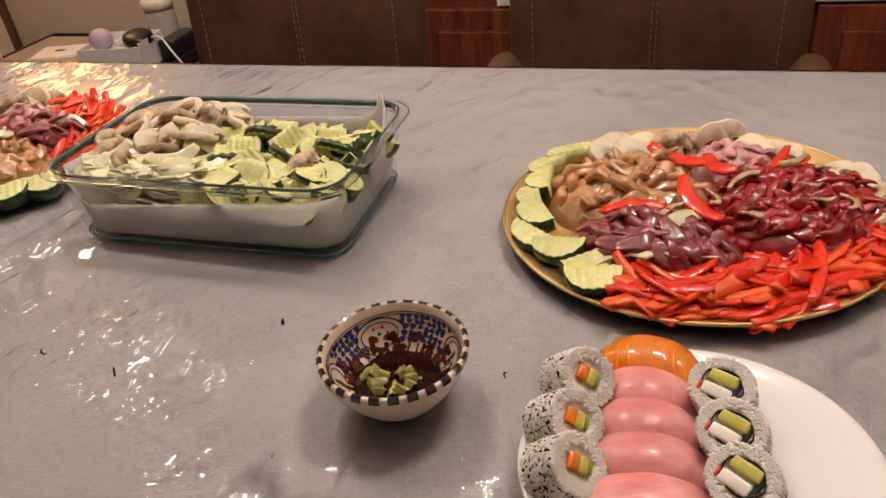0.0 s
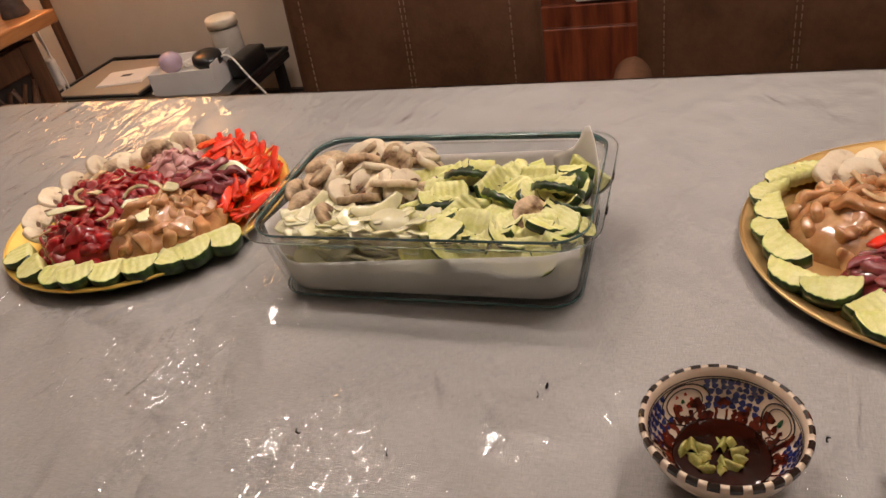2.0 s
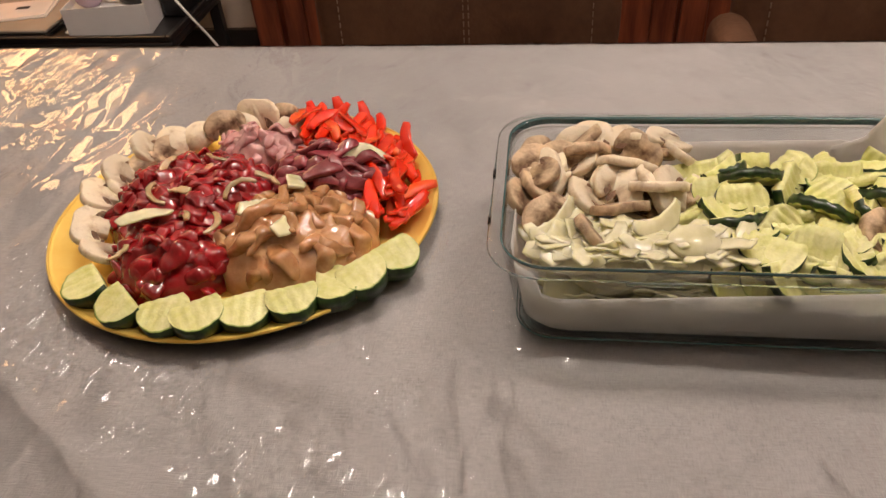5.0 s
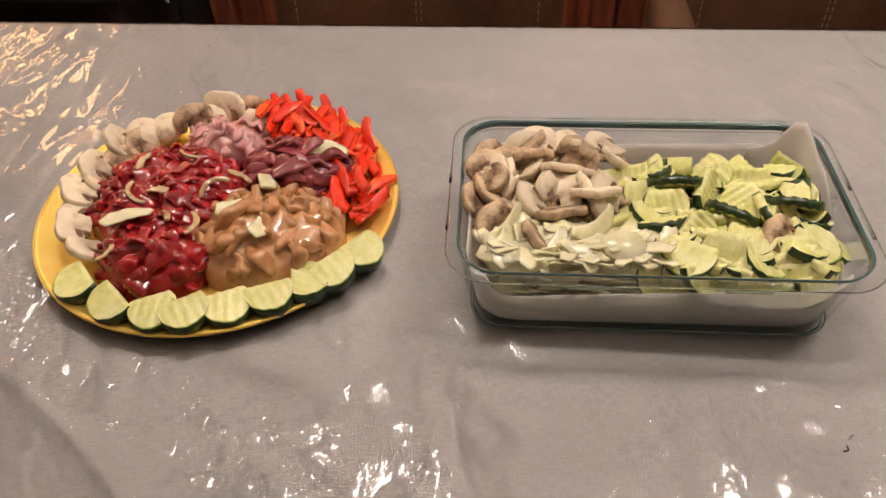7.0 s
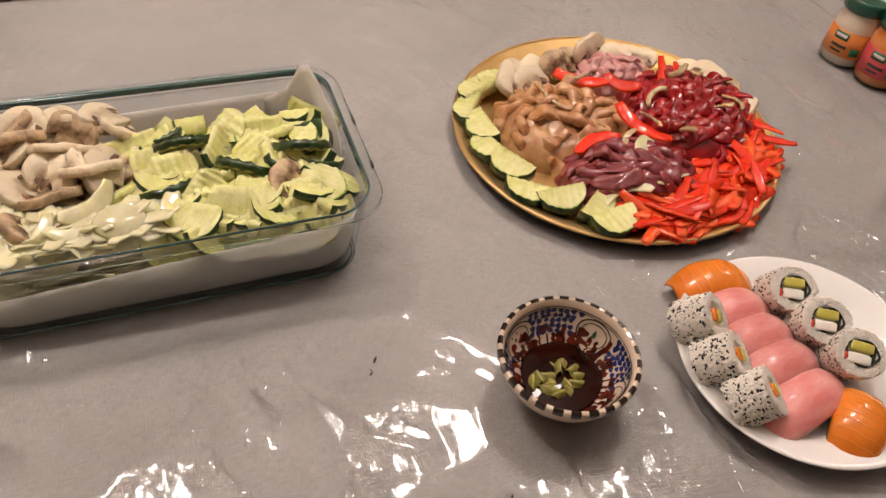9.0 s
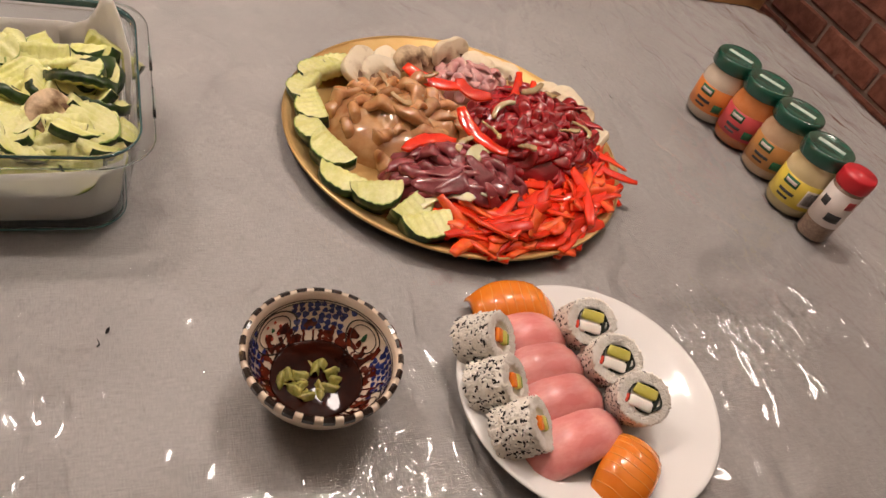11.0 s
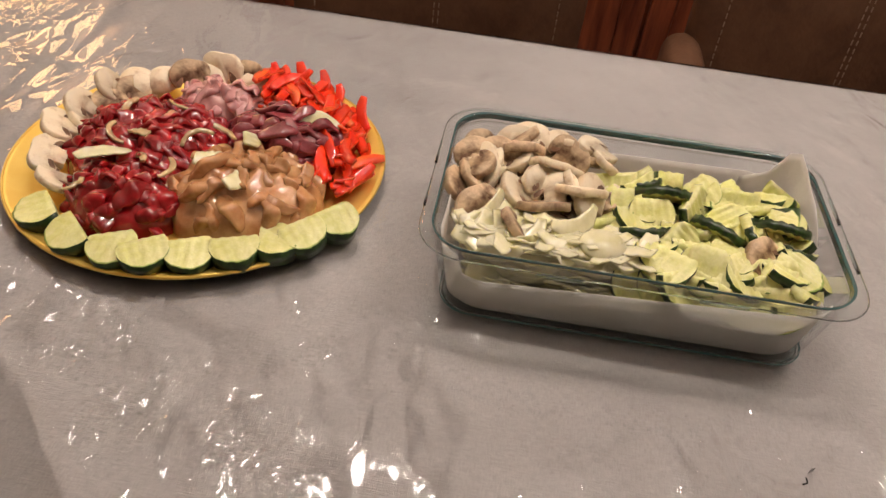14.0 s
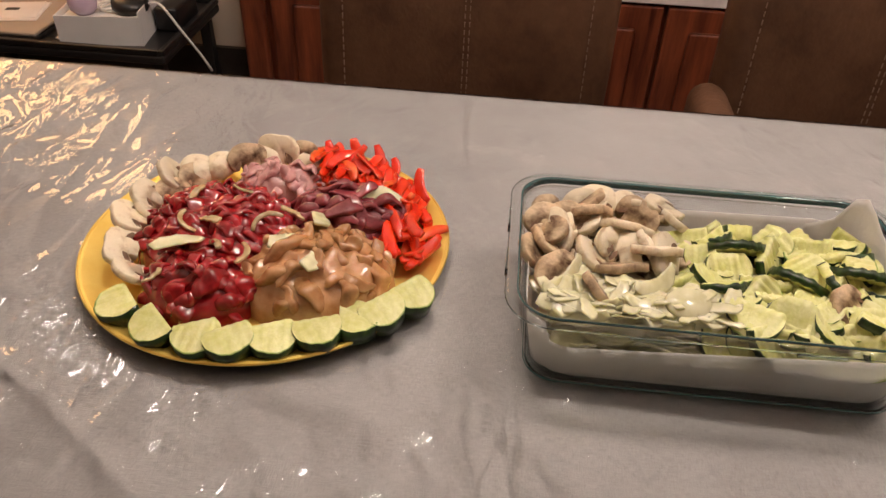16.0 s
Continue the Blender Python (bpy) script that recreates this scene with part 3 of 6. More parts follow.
def sheet(name, drop, lift, material, step, relief, nz):
    us = np.arange(X0 - drop, X1 + drop + 1e-6, step)
    vs = np.arange(Y0 - drop, Y1 + drop + 1e-6, step)
    verts, faces = [], []
    for v in vs:
        for u in us:
            x, y, z = rect_fold(u, v)
            h = lift
            if relief:
                h += nz * (noise.noise((x * 7, y * 7, 1.3)) + 1) * 0.5
                if z > -0.01:
                    for pts, w, a in FOLDS:
                        h += ridge(x, y, pts, w, a)
            if z < -0.012:
                f = 0.010 * (0.5 + noise.noise((x * 6, y * 6, 7.1))) * min(1, -z / 0.1)
                x += f * (1 if x > 0.2 else -1) * (abs(x - 0.2) > 1.1)
                y += f * (1 if y > 1 else -1) * (abs(y - 1.01) > 0.5)
                k = lift
                verts.append((x + (k if x > X1 - 0.01 else -k if x < X0 + 0.01 else 0), y + (k if y > Y1 - 0.01 else -k if y < Y0 + 0.01 else 0), T - 0.004 + z))
            else:
                verts.append((x, y, T - 0.004 + z + h))
    n = len(us)
    for j in range(len(vs) - 1):
        for i in range(n - 1):
            faces.append((j * n + i, j * n + i + 1, (j + 1) * n + i + 1, (j + 1) * n + i))
    return mesh_from(name, verts, faces, [material])


table = thing("dining_table", "long wooden dining table hidden under a grey cloth", "table")
part("tabletop", box("tabletop", (X0 + 0.006, X1 - 0.006, Y0 + 0.006, Y1 - 0.006, T - 0.045, T - 0.006), M["table_wood"], 0.004), table)
for lx in (X0 + 0.06, X1 - 0.14):
    for ly in (Y0 + 0.06, Y1 - 0.14):
        part("leg", box("leg", (lx, lx + 0.08, ly, ly + 0.08, 0, T - 0.045), M["table_wood"], 0.006), table)
thing("tablecloth", "light grey woven tablecloth spread over the table", "tablecloth", sheet("tablecloth", 0.22, 0.001, M["cloth"], 0.016, False, 0))
cover = thing("plastic_cover", "clear glossy plastic sheet, creased, over the grey cloth", "table cover", sheet("plastic_cover", 0.20, 0.0028, M["film"], 0.0055, True, 0.0007))

# ---- chairs ----
def chair(cx, y, width, arms):
    c = thing("dining_chair", "high-backed dining chair covered in worn brown suede", "chair", m=pose(cx, y, 0), group="chairs behind the table")
    w = width / 2
    bm = box_bm(-w, w, 0, 0.075, 0.46, 1.06, 0.028, 4)
    bmesh.ops.subdivide_edges(bm, edges=[e for e in bm.edges if e.calc_length() > 0.2], cuts=7, use_grid_fill=True)
    for v in bm.verts:
        v.co.y += 0.10 * max(0, v.co.z - 0.5) ** 1.2 + 0.004 * noise.noise(v.co * 9)
        if v.co.z < 0.70:
            v.co.x *= 1 - 0.10 * ((0.70 - v.co.z) / 0.24) ** 2
    part("backrest", bm_mesh("backrest", bm, [M["suede"]], True), c)
    part("seat", box("seat", (-w + 0.01, w - 0.01, -0.40, 0.06, 0.40, 0.49), M["suede"], 0.03, 4, True), c)
    for s in (-1, 1):
        if arms:
            bm = box_bm(s * (w + 0.005) - 0.032, s * (w + 0.005) + 0.032, -0.10, 0.055, 0.46, 0.705, 0.03, 4)
            part("armrest", bm_mesh("armrest", bm, [M["suede"]], True), c, "padded rounded suede arm")
        part("leg", box("leg", (s * (w - 0.03) - 0.022, s * (w - 0.03) + 0.022, -0.37, -0.325, 0, 0.41), M["dark_oak"], 0.004), c)
        part("leg", box("leg", (s * (w - 0.03) - 0.022, s * (w - 0.03) + 0.022, 0.0, 0.045, 0, 0.47), M["dark_oak"], 0.004), c)
    for sx in (-w + 0.045, 0.0, 0.008, w - 0.045):
        for i in range(34):
            z = 0.60 + 0.013 * i
            yy = 0.10 * max(0, z - 0.5) ** 1.2 - 0.0015
            if i == 0:
                bm = bmesh.new()
            box_bm(sx - 0.0008, sx + 0.0008, yy, yy + 0.003, z, z + 0.008, bm=bm)
        part("seam", bm_mesh("seam", bm, [M["thread"]]), c, "tan stitched seam")
    return c


chair(-0.165, 1.745, 0.49, False)
chair(0.485, 1.735, 0.48, True)

# ---- mahogany cabinet behind the chairs ----
def cabinet():
    cab = thing("sideboard", "large dark red mahogany sideboard with panelled doors", "sideboard")
    xa, xb, ya, yb = -0.855, 1.46, 2.60, 2.712
    part("body", box("body", (xa, xb, ya, yb, 0.0, 1.9), M["mahogany"], 0.006), cab)
    n = 4
    wd = (xb - xa - 0.16) / n
    for s, px in ((0, xa), (1, xb - 0.07)):
        part("pilaster", box("pilaster", (px, px + 0.07, ya - 0.035, ya, 0.02, 1.88), M["mahogany"], 0.012, 3), cab)
    for i in range(n):
        a = xa + 0.08 + i * wd
        for z0, z1 in ((0.06, 0.545), (0.60, 1.84)):
            d = part("door", box("door", (a + 0.006, a + wd - 0.006, ya - 0.022, ya, z0, z1), M["mahogany"], 0.005), cab)
            part("panel", box("panel", (a + 0.07, a + wd - 0.07, ya - 0.032, ya - 0.022, z0 + 0.06, z1 - 0.06), M["mahogany"], 0.009, 3), d)
            kx = a + (wd - 0.035 if i % 2 == 0 else 0.035)
            part("knob", lathe("knob", [(0, -0.001), (0.004, -0.001), (0.005, 0.012), (0.011, 0.016), (0.011, 0.024), (0, 0.028)], [M["steel"]], 16), d, "small metal knob", pose(kx, ya - 0.022, z1 - 0.16 if z0 < 0.3 else z0 + 0.1, 90))
    part("rail", box("rail", (0.02, xb - 0.08, ya - 0.026, ya, 0.553, 0.592), M["label_white"], 0.003), cab, "pale grey strip between the doors")
    return cab


cabinet()

# ---- hutch along the left wall ----
def hutch():
    h = thing("hutch", "rustic wooden hutch with an orange pine shelf and lattice doors", "hutch")
    xa, xb, ya, yb = LEFT_X + 0.002, -1.52, 0.9, 2.35
    bm = box_bm(xa, xb, ya, yb, 0.685, 0.725, 0.006)
    part("shelf", bm_mesh("shelf", bm, [M["pine"]]), h, "orange pine shelf board")
    part("shelf", box("shelf", (xa, xb - 0.13, ya, yb - 0.02, 0.985, 1.02), M["pine"], 0.005), h, "orange pine upper shelf board")
    part("back_panel", box("back_panel", (xa, xa + 0.015, ya, yb - 0.02, 0.725, 0.985), M["white_wall"]), h)
    part("body", box("body", (xa, xb - 0.075, ya + 0.03, yb - 0.05, 0.0, 0.685), M["dark_oak"], 0.005), h)
    for y0 in (ya + 0.06, ya + 0.52, ya + 0.98):
        d = part("door", box("door", (xb - 0.075, xb - 0.055, y0, y0 + 0.38, 0.06, 0.66), M["dark_oak"], 0.005), h)
        for (p, q, r, s) in ((0, 0.06, 0.06, 0.66), (0.32, 0.38, 0.06, 0.66), (0.06, 0.32, 0.58, 0.66), (0.06, 0.32, 0.06, 0.14)):
            part("stile", box("stile", (xb - 0.055, xb - 0.04, y0 + p, y0 + q, r, s), M["dark_oak"], 0.004), d)
        # near-black sheet on the door: shade behind the lattice, put in as colour
        part("recess", box("recess", (xb - 0.0555, xb - 0.052, y0 + 0.06, y0 + 0.32, 0.14, 0.58), M["dark_base"]), d)
        for i in range(-2, 6):
            for sgn in (-1, 1):
                bm = bmesh.new()
                c0 = y0 + 0.05 + i * 0.062
                pa, pb = [], []
                for t in range(2):
                    z = 0.30 + 0.26 * t
                    yv = c0 + (0.17 * t if sgn > 0 else 0.17 * (1 - t))
                    pa.append((min(max(yv, y0 + 0.06), y0 + 0.32), z))
                if abs(pa[0][0] - pa[1][0]) < 0.05:
                    bm.free()
                    continue
                bm.free()
                part("slat", tube("slat", [(xb - 0.047 + 0.003 * sgn, pa[0][0], pa[0][1]), (xb - 0.047 + 0.003 * sgn, pa[1][0], pa[1][1])], 0.009, M["dark_oak"], 6, 0.6), d)
    return h


hutch()


def figurine(x, y, h, material, label, lean=0.0):
    prof = [(0, 0), (0.24, 0), (0.26, 0.03), (0.22, 0.18), (0.17, 0.42), (0.15, 0.55), (0.19, 0.66), (0.15, 0.76), (0.065, 0.80), (0.06, 0.83), (0.10, 0.88), (0.105, 0.94), (0.07, 0.99), (0, 1.0)]
    me = lathe("figurine", [(r * h * 0.8, z * h) for r, z in prof], [material], 18, sx=1.0, sy=0.75, wob=0.08)
    thing("figurine", label, "figurine", me, pose(x, y, 0.7245, 0, lean, rng.uniform(0, 90)), group="figurines on the shelf")


figurine(-1.745, 2.26, 0.13, M["figure_dark"], "dark painted resin figurine on the pine shelf")
figurine(-1.655, 2.20, 0.135, M["figure_red"], "red-brown painted resin figurine on the pine shelf")
figurine(-1.620, 2.295, 0.20, M["figure_dark"], "tall dark painted resin figurine on the pine shelf")
figurine(-1.785, 2.10, 0.09, M["figure_dark"], "small dark painted resin figurine on the pine shelf")
figurine(-1.665, 1.99, 0.05, M["figure_white"], "small white painted resin animal on the pine shelf")
figurine(-1.615, 1.95, 0.045, M["figure_white"], "small white painted resin animal on the pine shelf")
figurine(-1.575, 2.02, 0.03, M["figure_red"], "tiny lying brown resin animal on the pine shelf")

# warm two-armed wall lamp above the side table, and a hanging cable
lamp = thing("wall_lamp", "warm glowing wall lamp with two tall fabric shades", "lamp", m=pose(-1.64, WALL_Y, 1.30))
part("plate", lathe("plate", [(0, 0), (0.05, 0), (0.05, 0.012), (0.03, 0.02), (0, 0.022)], [M["bronze"]], 24), lamp, m=pose(0, -0.0005, 0, 90))
for sx in (-0.125, 0.125):
    part("arm", tube("arm", [(0, -0.015, 0), (sx * 0.5, -0.05, -0.06), (sx, -0.085, -0.05), (sx, -0.085, -0.01)], 0.006, M["bronze"], 8), lamp)
    part("shade", lathe("shade", [(0.058, -0.18), (0.048, 0.26), (0.046, 0.26), (0.056, -0.18)], [M["shade"]], 32), lamp, "glowing warm fabric shade", pose(sx, -0.085, 0))
cable = thing("lamp_cable", "white twisted lamp cable hanging with an inline switch", "cable")
pts = [(-1.66 + 0.012 * math.sin(i * 0.5), 2.375, 1.30 - 0.048 * i) for i in range(20)]
part("cord", tube("cord", pts, 0.004, M["white_cable"], 6), cable)
part("cord", tube("cord", [(p[0] + 0.016 * math.cos(i * 0.7), p[1] + 0.006, p[2]) for i, p in enumerate(pts)], 0.0035, M["white_cable"], 6), cable)
part("switch", box("switch", (-1.672, -1.642, 2.36, 2.385, 0.47, 0.56), M["white_cable"], 0.006, 3, True), cable, "white plastic inline switch")

# ---- side table in the corner ----
st = thing("side_table", "low black side table with a raised rim", "side table")
part("tabletop", box("tabletop", (-1.670, -0.950, 2.27, 2.66, 0.415, 0.44), M["black_plastic"], 0.008, 3), st)
for rx in ((-1.670, -1.655, 2.27, 2.66), (-0.965, -0.950, 2.27, 2.66), (-1.655, -0.965, 2.645, 2.66), (-1.655, -0.965, 2.27, 2.285)):
    part("rim", box("rim", (*rx, 0.44, 0.455), M["black_plastic"], 0.003), st)
for lx in (-1.650, -1.000):
    for ly in (2.29, 2.61):
        part("leg", box("leg", (lx, lx + 0.03, ly, ly + 0.03, 0, 0.415), M["black_plastic"], 0.003), st)
lap = thing("laptop", "closed taupe laptop lying on the side table", "laptop")
part("lid", box("lid", (-1.625, -1.300, 2.30, 2.60, 0.452, 0.462), M["laptop"], 0.004, 3, True), lap)
part("base", box("base", (-1.627, -1.298, 2.298, 2.602, 0.44, 0.452), M["black_plastic"], 0.004), lap)
leaf_bm = box_bm(-0.08, 0.08, -0.065, 0.065, 0, 0.003, 0.0)
flyer = thing("leaflet", "folded white leaflet with small print on the laptop", "leaflet", m=pose(-1.435, 2.43, 0.462, 0, 0, 12))
part("sheet", bm_mesh("sheet", leaf_bm, [M["white_card"]]), flyer)
part("sheet", box("sheet", (-0.078, 0.072, -0.06, 0.06, 0.003, 0.005), M["white_card"]), flyer, m=pose(0, 0, 0, 0, 0, 4))
part("print", box("print", (-0.02, 0.015, 0.0, 0.018, 0.0052, 0.0056), M["ink"]), flyer)
carton = thing("carton", "small open white cardboard box on the side table", "box", m=pose(-1.140, 2.385, 0.44, 0, 0, 8))
part("wall", box("wall", (-0.105, 0.105, -0.075, -0.072, 0, 0.075), M["white_card"]), carton)
part("wall", box("wall", (-0.105, 0.105, 0.072, 0.075, 0, 0.085), M["white_card"]), carton)
part("wall", box("wall", (-0.105, -0.102, -0.072, 0.072, 0, 0.075), M["white_card"]), carton)
part("wall", box("wall", (0.102, 0.105, -0.072, 0.072, 0, 0.085), M["white_card"]), carton)
part("filling", box("filling", (-0.10, 0.10, -0.07, 0.07, 0.002, 0.062), M["white_card"], 0.004), carton)
part("flap", box("flap", (-0.09, -0.088, -0.07, 0.07, 0, 0.07), M["white_card"]), carton, m=pose(-0.02, 0, 0.075, 0, -70))
gadget = thing("lilac_gadget", "lilac plastic rounded gadget on the white box", "gadget", lathe("lilac_gadget", [(0, 0), (0.02, 0), (0.032, 0.012), (0.036, 0.03), (0.03, 0.048), (0.014, 0.058), (0, 0.06)], [M["lilac"]], 24), pose(-1.185, 2.36, 0.502))
thing("black_puck", "black round plastic puck lying on the white box", "gadget", lathe("black_puck", [(0, 0), (0.042, 0), (0.047, 0.008), (0.045, 0.024), (0.03, 0.032), (0, 0.034)], [M["black_plastic"]], 24), pose(-1.080, 2.40, 0.508, 12, 8))
for i in range(3):
    ps = [(-1.130 + 0.03 * math.cos(a * 0.55 + i), 2.395 + 0.028 * math.sin(a * 0.55 + i), 0.506 + 0.004 * i + 0.003 * math.sin(a)) for a in range(11)]
    thing("cable_coil", "coiled thin cream cable in the white box", "cable", tube("cable_coil", ps, 0.0028, M["white_cable"], 6), group="coils")
ps = [(-1.050 + 0.012 * i, 2.40 + 0.01 * math.sin(i * 0.6), 0.515 + 0.02 * math.sin(i * 0.32) - 0.0009 * i * i) for i in range(14)]
thing("charging_cable", "white charging cable drooping from the side table", "cable", tube("charging_cable", ps, 0.0035, M["white_cable"], 6))
thing("cable_box", "black plastic adapter on the side table", "adapter", box("cable_box", (-1.035, -0.970, 2.42, 2.56, 0.44, 0.505), M["black_plastic"], 0.01, 3, True))
canister = thing("canister", "frosted plastic jar with a cream screw lid", "jar", m=pose(-1.110, 2.57, 0.44))
part("body", lathe("body", [(0, 0), (0.045, 0), (0.048, 0.01), (0.048, 0.115), (0.042, 0.125), (0, 0.125)], [M["clear_plastic"]], 32), canister)
part("lid", lathe("lid", [(0, 0.125), (0.05, 0.125), (0.051, 0.15), (0.047, 0.155), (0, 0.156)], [M["cream_lid"]], 32), canister, "cream screw lid")

# ---- plant pot by the brick wall ----
POT_Z = 0.0
pot = thing("plant_pot", "large cream terracotta pot with an ochre band", "plant pot", m=pose(1.615, 2.09, POT_Z))
prof = [(0, 0), (0.15, 0), (0.165, 0.02), (0.20, 0.25), (0.225, 0.48), (0.232, 0.535), (0.240, 0.545), (0.236, 0.56), (0.242, 0.60), (0.246, 0.635), (0.262, 0.648), (0.266, 0.662), (0.256, 0.674), (0.238, 0.668), (0.228, 0.63), (0.222, 0.60), (0, 0.60)]
prof = [(r_ * 0.70, z_) for r_, z_ in prof]
part("body", lathe("body", prof, [M["pot"], M["pot_band"], M["pot_dark"]], 56, fm=[0, 0, 0, 0, 0, 2, 2, 1, 1, 1, 1, 0, 0, 0, 0, 0], wob=0.004), pot)
part("soil", lathe("soil", [(0.158, 0.60), (0.10, 0.612), (0, 0.618)], [M["soil"]], 32), pot)
plant = thing("house_plant", "dark green leafy plant growing in the pot", "plant", m=pose(1.615, 2.09, POT_Z + 0.61))


def leaf_mesh(length, width):
    verts, faces = [], []
    n = 8
    for i in range(n + 1):
        t = i / n
        w = width * math.sin(math.pi * min(1, t * 0.93 + 0.05)) ** 0.8
        z = -0.35 * length * t * t
        for s in (-1, 0, 1):
            verts.append((length * t, s * w, z + abs(s) * 0.15 * w))
    for i in range(n):
        for k in range(2):
            faces.append((i * 3 + k, i * 3 + k + 1, i * 3 + 4 + k, i * 3 + 3 + k))
    return mesh_from("leaf", verts, faces, [M["leaf"]])


leafs = [leaf_mesh(0.11, 0.02), leaf_mesh(0.15, 0.026), leaf_mesh(0.08, 0.017)]
for k in range(5):
    a = rng.uniform(0, 6.28)
    top = Vector((0.08 * math.cos(a), 0.08 * math.sin(a), rng.uniform(0.10, 0.30)))
    stem = [Vector((0, 0, 0)).lerp(top, i / 6) + Vector((0, 0, 0.03 * math.sin(math.pi * i / 6))) for i in range(7)]
    part("stem", tube("stem", stem, 0.004, M["leaf"], 6), plant)
    for i in range(9):
        p = stem[min(6, 1 + i * 5 // 8)]
        part("leaf", leafs[i % 3], plant, m=Matrix.Translation(p) @ pose(0, 0, 0, rng.uniform(-20, 20), rng.uniform(-30, 35), rng.uniform(0, 360)))

# ---- lamps that light the table ----
cl = thing("bar_lamp", "long bronze bar lamp with four glowing glass globes", "ceiling lamp", m=pose(0.25, 1.47, 2.10, 0, 0, -5))
for rx in (-0.25, 0.25):
    part("rod", lathe("rod", [(0, 0.09), (0.007, 0.09), (0.007, 0.44), (0.045, 0.45), (0.045, 0.479), (0, 0.479)], [M["bronze"]], 20), cl, m=pose(rx, 0, 0))
part("bar", tube("bar", [(-0.60, 0, 0.09), (0, 0, 0.09), (0.60, 0, 0.09)], 0.010, M["bronze"], 10), cl)
globe = lathe("globe", [(0.065 * math.sin(math.pi * i / 12), -0.065 * math.cos(math.pi * i / 12)) for i in range(13)], [M["bulb"]], 20)
for gx in (-0.58, -0.40, 0.40, 0.58):
    part("holder", lathe("holder", [(0, 0.058), (0.022, 0.058), (0.018, 0.07), (0.008, 0.08), (0.008, 0.09), (0, 0.09)], [M["bronze"]], 16), cl, m=pose(gx, 0, 0))
    part("globe", globe, cl, "glowing glass globe", pose(gx, 0, 0))


def ceiling_spot(x, y, z):
    """A round frosted lamp on a short rod."""
    c = thing("pendant_lamp", "round frosted pendant lamp, lit", "ceiling lamp", m=pose(x, y, z), group="pendant lamps")
    part("rod", lathe("rod", [(0, 0.06), (0.006, 0.06), (0.006, CEIL - z - 0.02), (0.04, CEIL - z - 0.015), (0.04, CEIL - z - 0.001), (0, CEIL - z - 0.001)], [M["bronze"]], 16), c)
    part("globe", lathe("globe", [(0.07 * math.sin(math.pi * i / 12), -0.07 * math.cos(math.pi * i / 12)) for i in range(13)], [M["bulb_soft"]], 24), c, "glowing frosted globe")


ceiling_spot(-1.25, 2.02, 1.98)
ceiling_spot(1.72, 1.42, 1.86)

# ---- food shapes, a few of each, shared by alike pieces ----
def zucchini_mesh(R, cut, slope, th, waves=7, seed=0):
    r = random.Random(seed)
    nx, ny = 30, 7
    verts, faces, fm = [], [], []
    cols = []
    for i in range(nx + 1):
        x = R * math.sin((i / nx - 0.5) * math.pi * 0.985)
        e = math.sqrt(max(0, R * R - x * x)) * (1 + 0.03 * math.sin(5 * x / R + seed))
        y0, y1 = -e, min(e, cut * R + slope * x)
        if y1 < y0 + 0.0006:
            y1 = y0 + 0.0006
        cols.append((x, y0, y1))
    amp = 0.00075 if waves > 5 else 0.0004
    for side in (1, -1):
        for x, y0, y1 in cols:
            for j in range(ny + 1):
                y = y0 + (y1 - y0) * (0, 0.045, 0.2, 0.36, 0.52, 0.68, 0.84, 1.0)[j]
                w = amp * math.sin(waves * math.pi * x / R + (0.6 if side > 0 else 0)) + 0.0003 * noise.noise((x * 200, y * 200, seed))
                verts.append((x, y, side * th / 2 + w))
    half = (nx + 1) * (ny + 1)
    ix = lambda s, i, j: s * half + i * (ny + 1) + j
    for i in range(nx):
        for j in range(ny):
            faces.append((ix(0, i, j), ix(0, i + 1, j), ix(0, i + 1, j + 1), ix(0, i, j + 1)))
            faces.append((ix(1, i, j), ix(1, i, j + 1), ix(1, i + 1, j + 1), ix(1, i + 1, j)))
            fm += [2, 2] if j == 0 else [0, 0]
        faces.append((ix(0, i, 0), ix(1, i, 0), ix(1, i + 1, 0), ix(0, i + 1, 0)))
        fm.append(1)
        faces.append((ix(0, i, ny), ix(0, i + 1, ny), ix(1, i + 1, ny), ix(1, i, ny)))
        xm = (cols[i][0] + cols[i + 1][0]) / 2
        fm.append(1 if math.sqrt(max(0, R * R - xm * xm)) < cut * R + slope * xm + 0.0005 else 0)
    for j in range(ny):
        faces.append((ix(0, 0, j), ix(0, 0, j + 1), ix(1, 0, j + 1), ix(1, 0, j)))
        faces.append((ix(0, nx, j), ix(1, nx, j), ix(1, nx, j + 1), ix(0, nx, j + 1)))
        fm += [1, 1]
    me = mesh_from("zucchini_slice", verts, faces, [M["zuc_flesh"], M["zuc_skin"], M["zuc_edge"]], fm)
    sharp = me.attributes.new("sharp_face", "BOOLEAN", "FACE")
    sharp.data.foreach_set("value", [k == 1 for k in fm])
    return me


def cap_outline(a, h, stem_w, stem_l, n=16):
    pts = []
    for i in range(n + 1):
        t = math.pi * i / n
        pts.append((a * math.cos(t), h * math.sin(t) ** 0.8))
    left = [(-a * 0.98, -h * 0.25), (-a * 0.86, -h * 0.48), (-a * 0.70, -h * 0.46), (-a * 0.58, -h * 0.24), (-stem_w * 1.35, -h * 0.10), (-stem_w * 1.15, -h * 0.40), (-stem_w * 1.20, -stem_l)]
    return pts + left + [(-x, y) for x, y in left[::-1]]


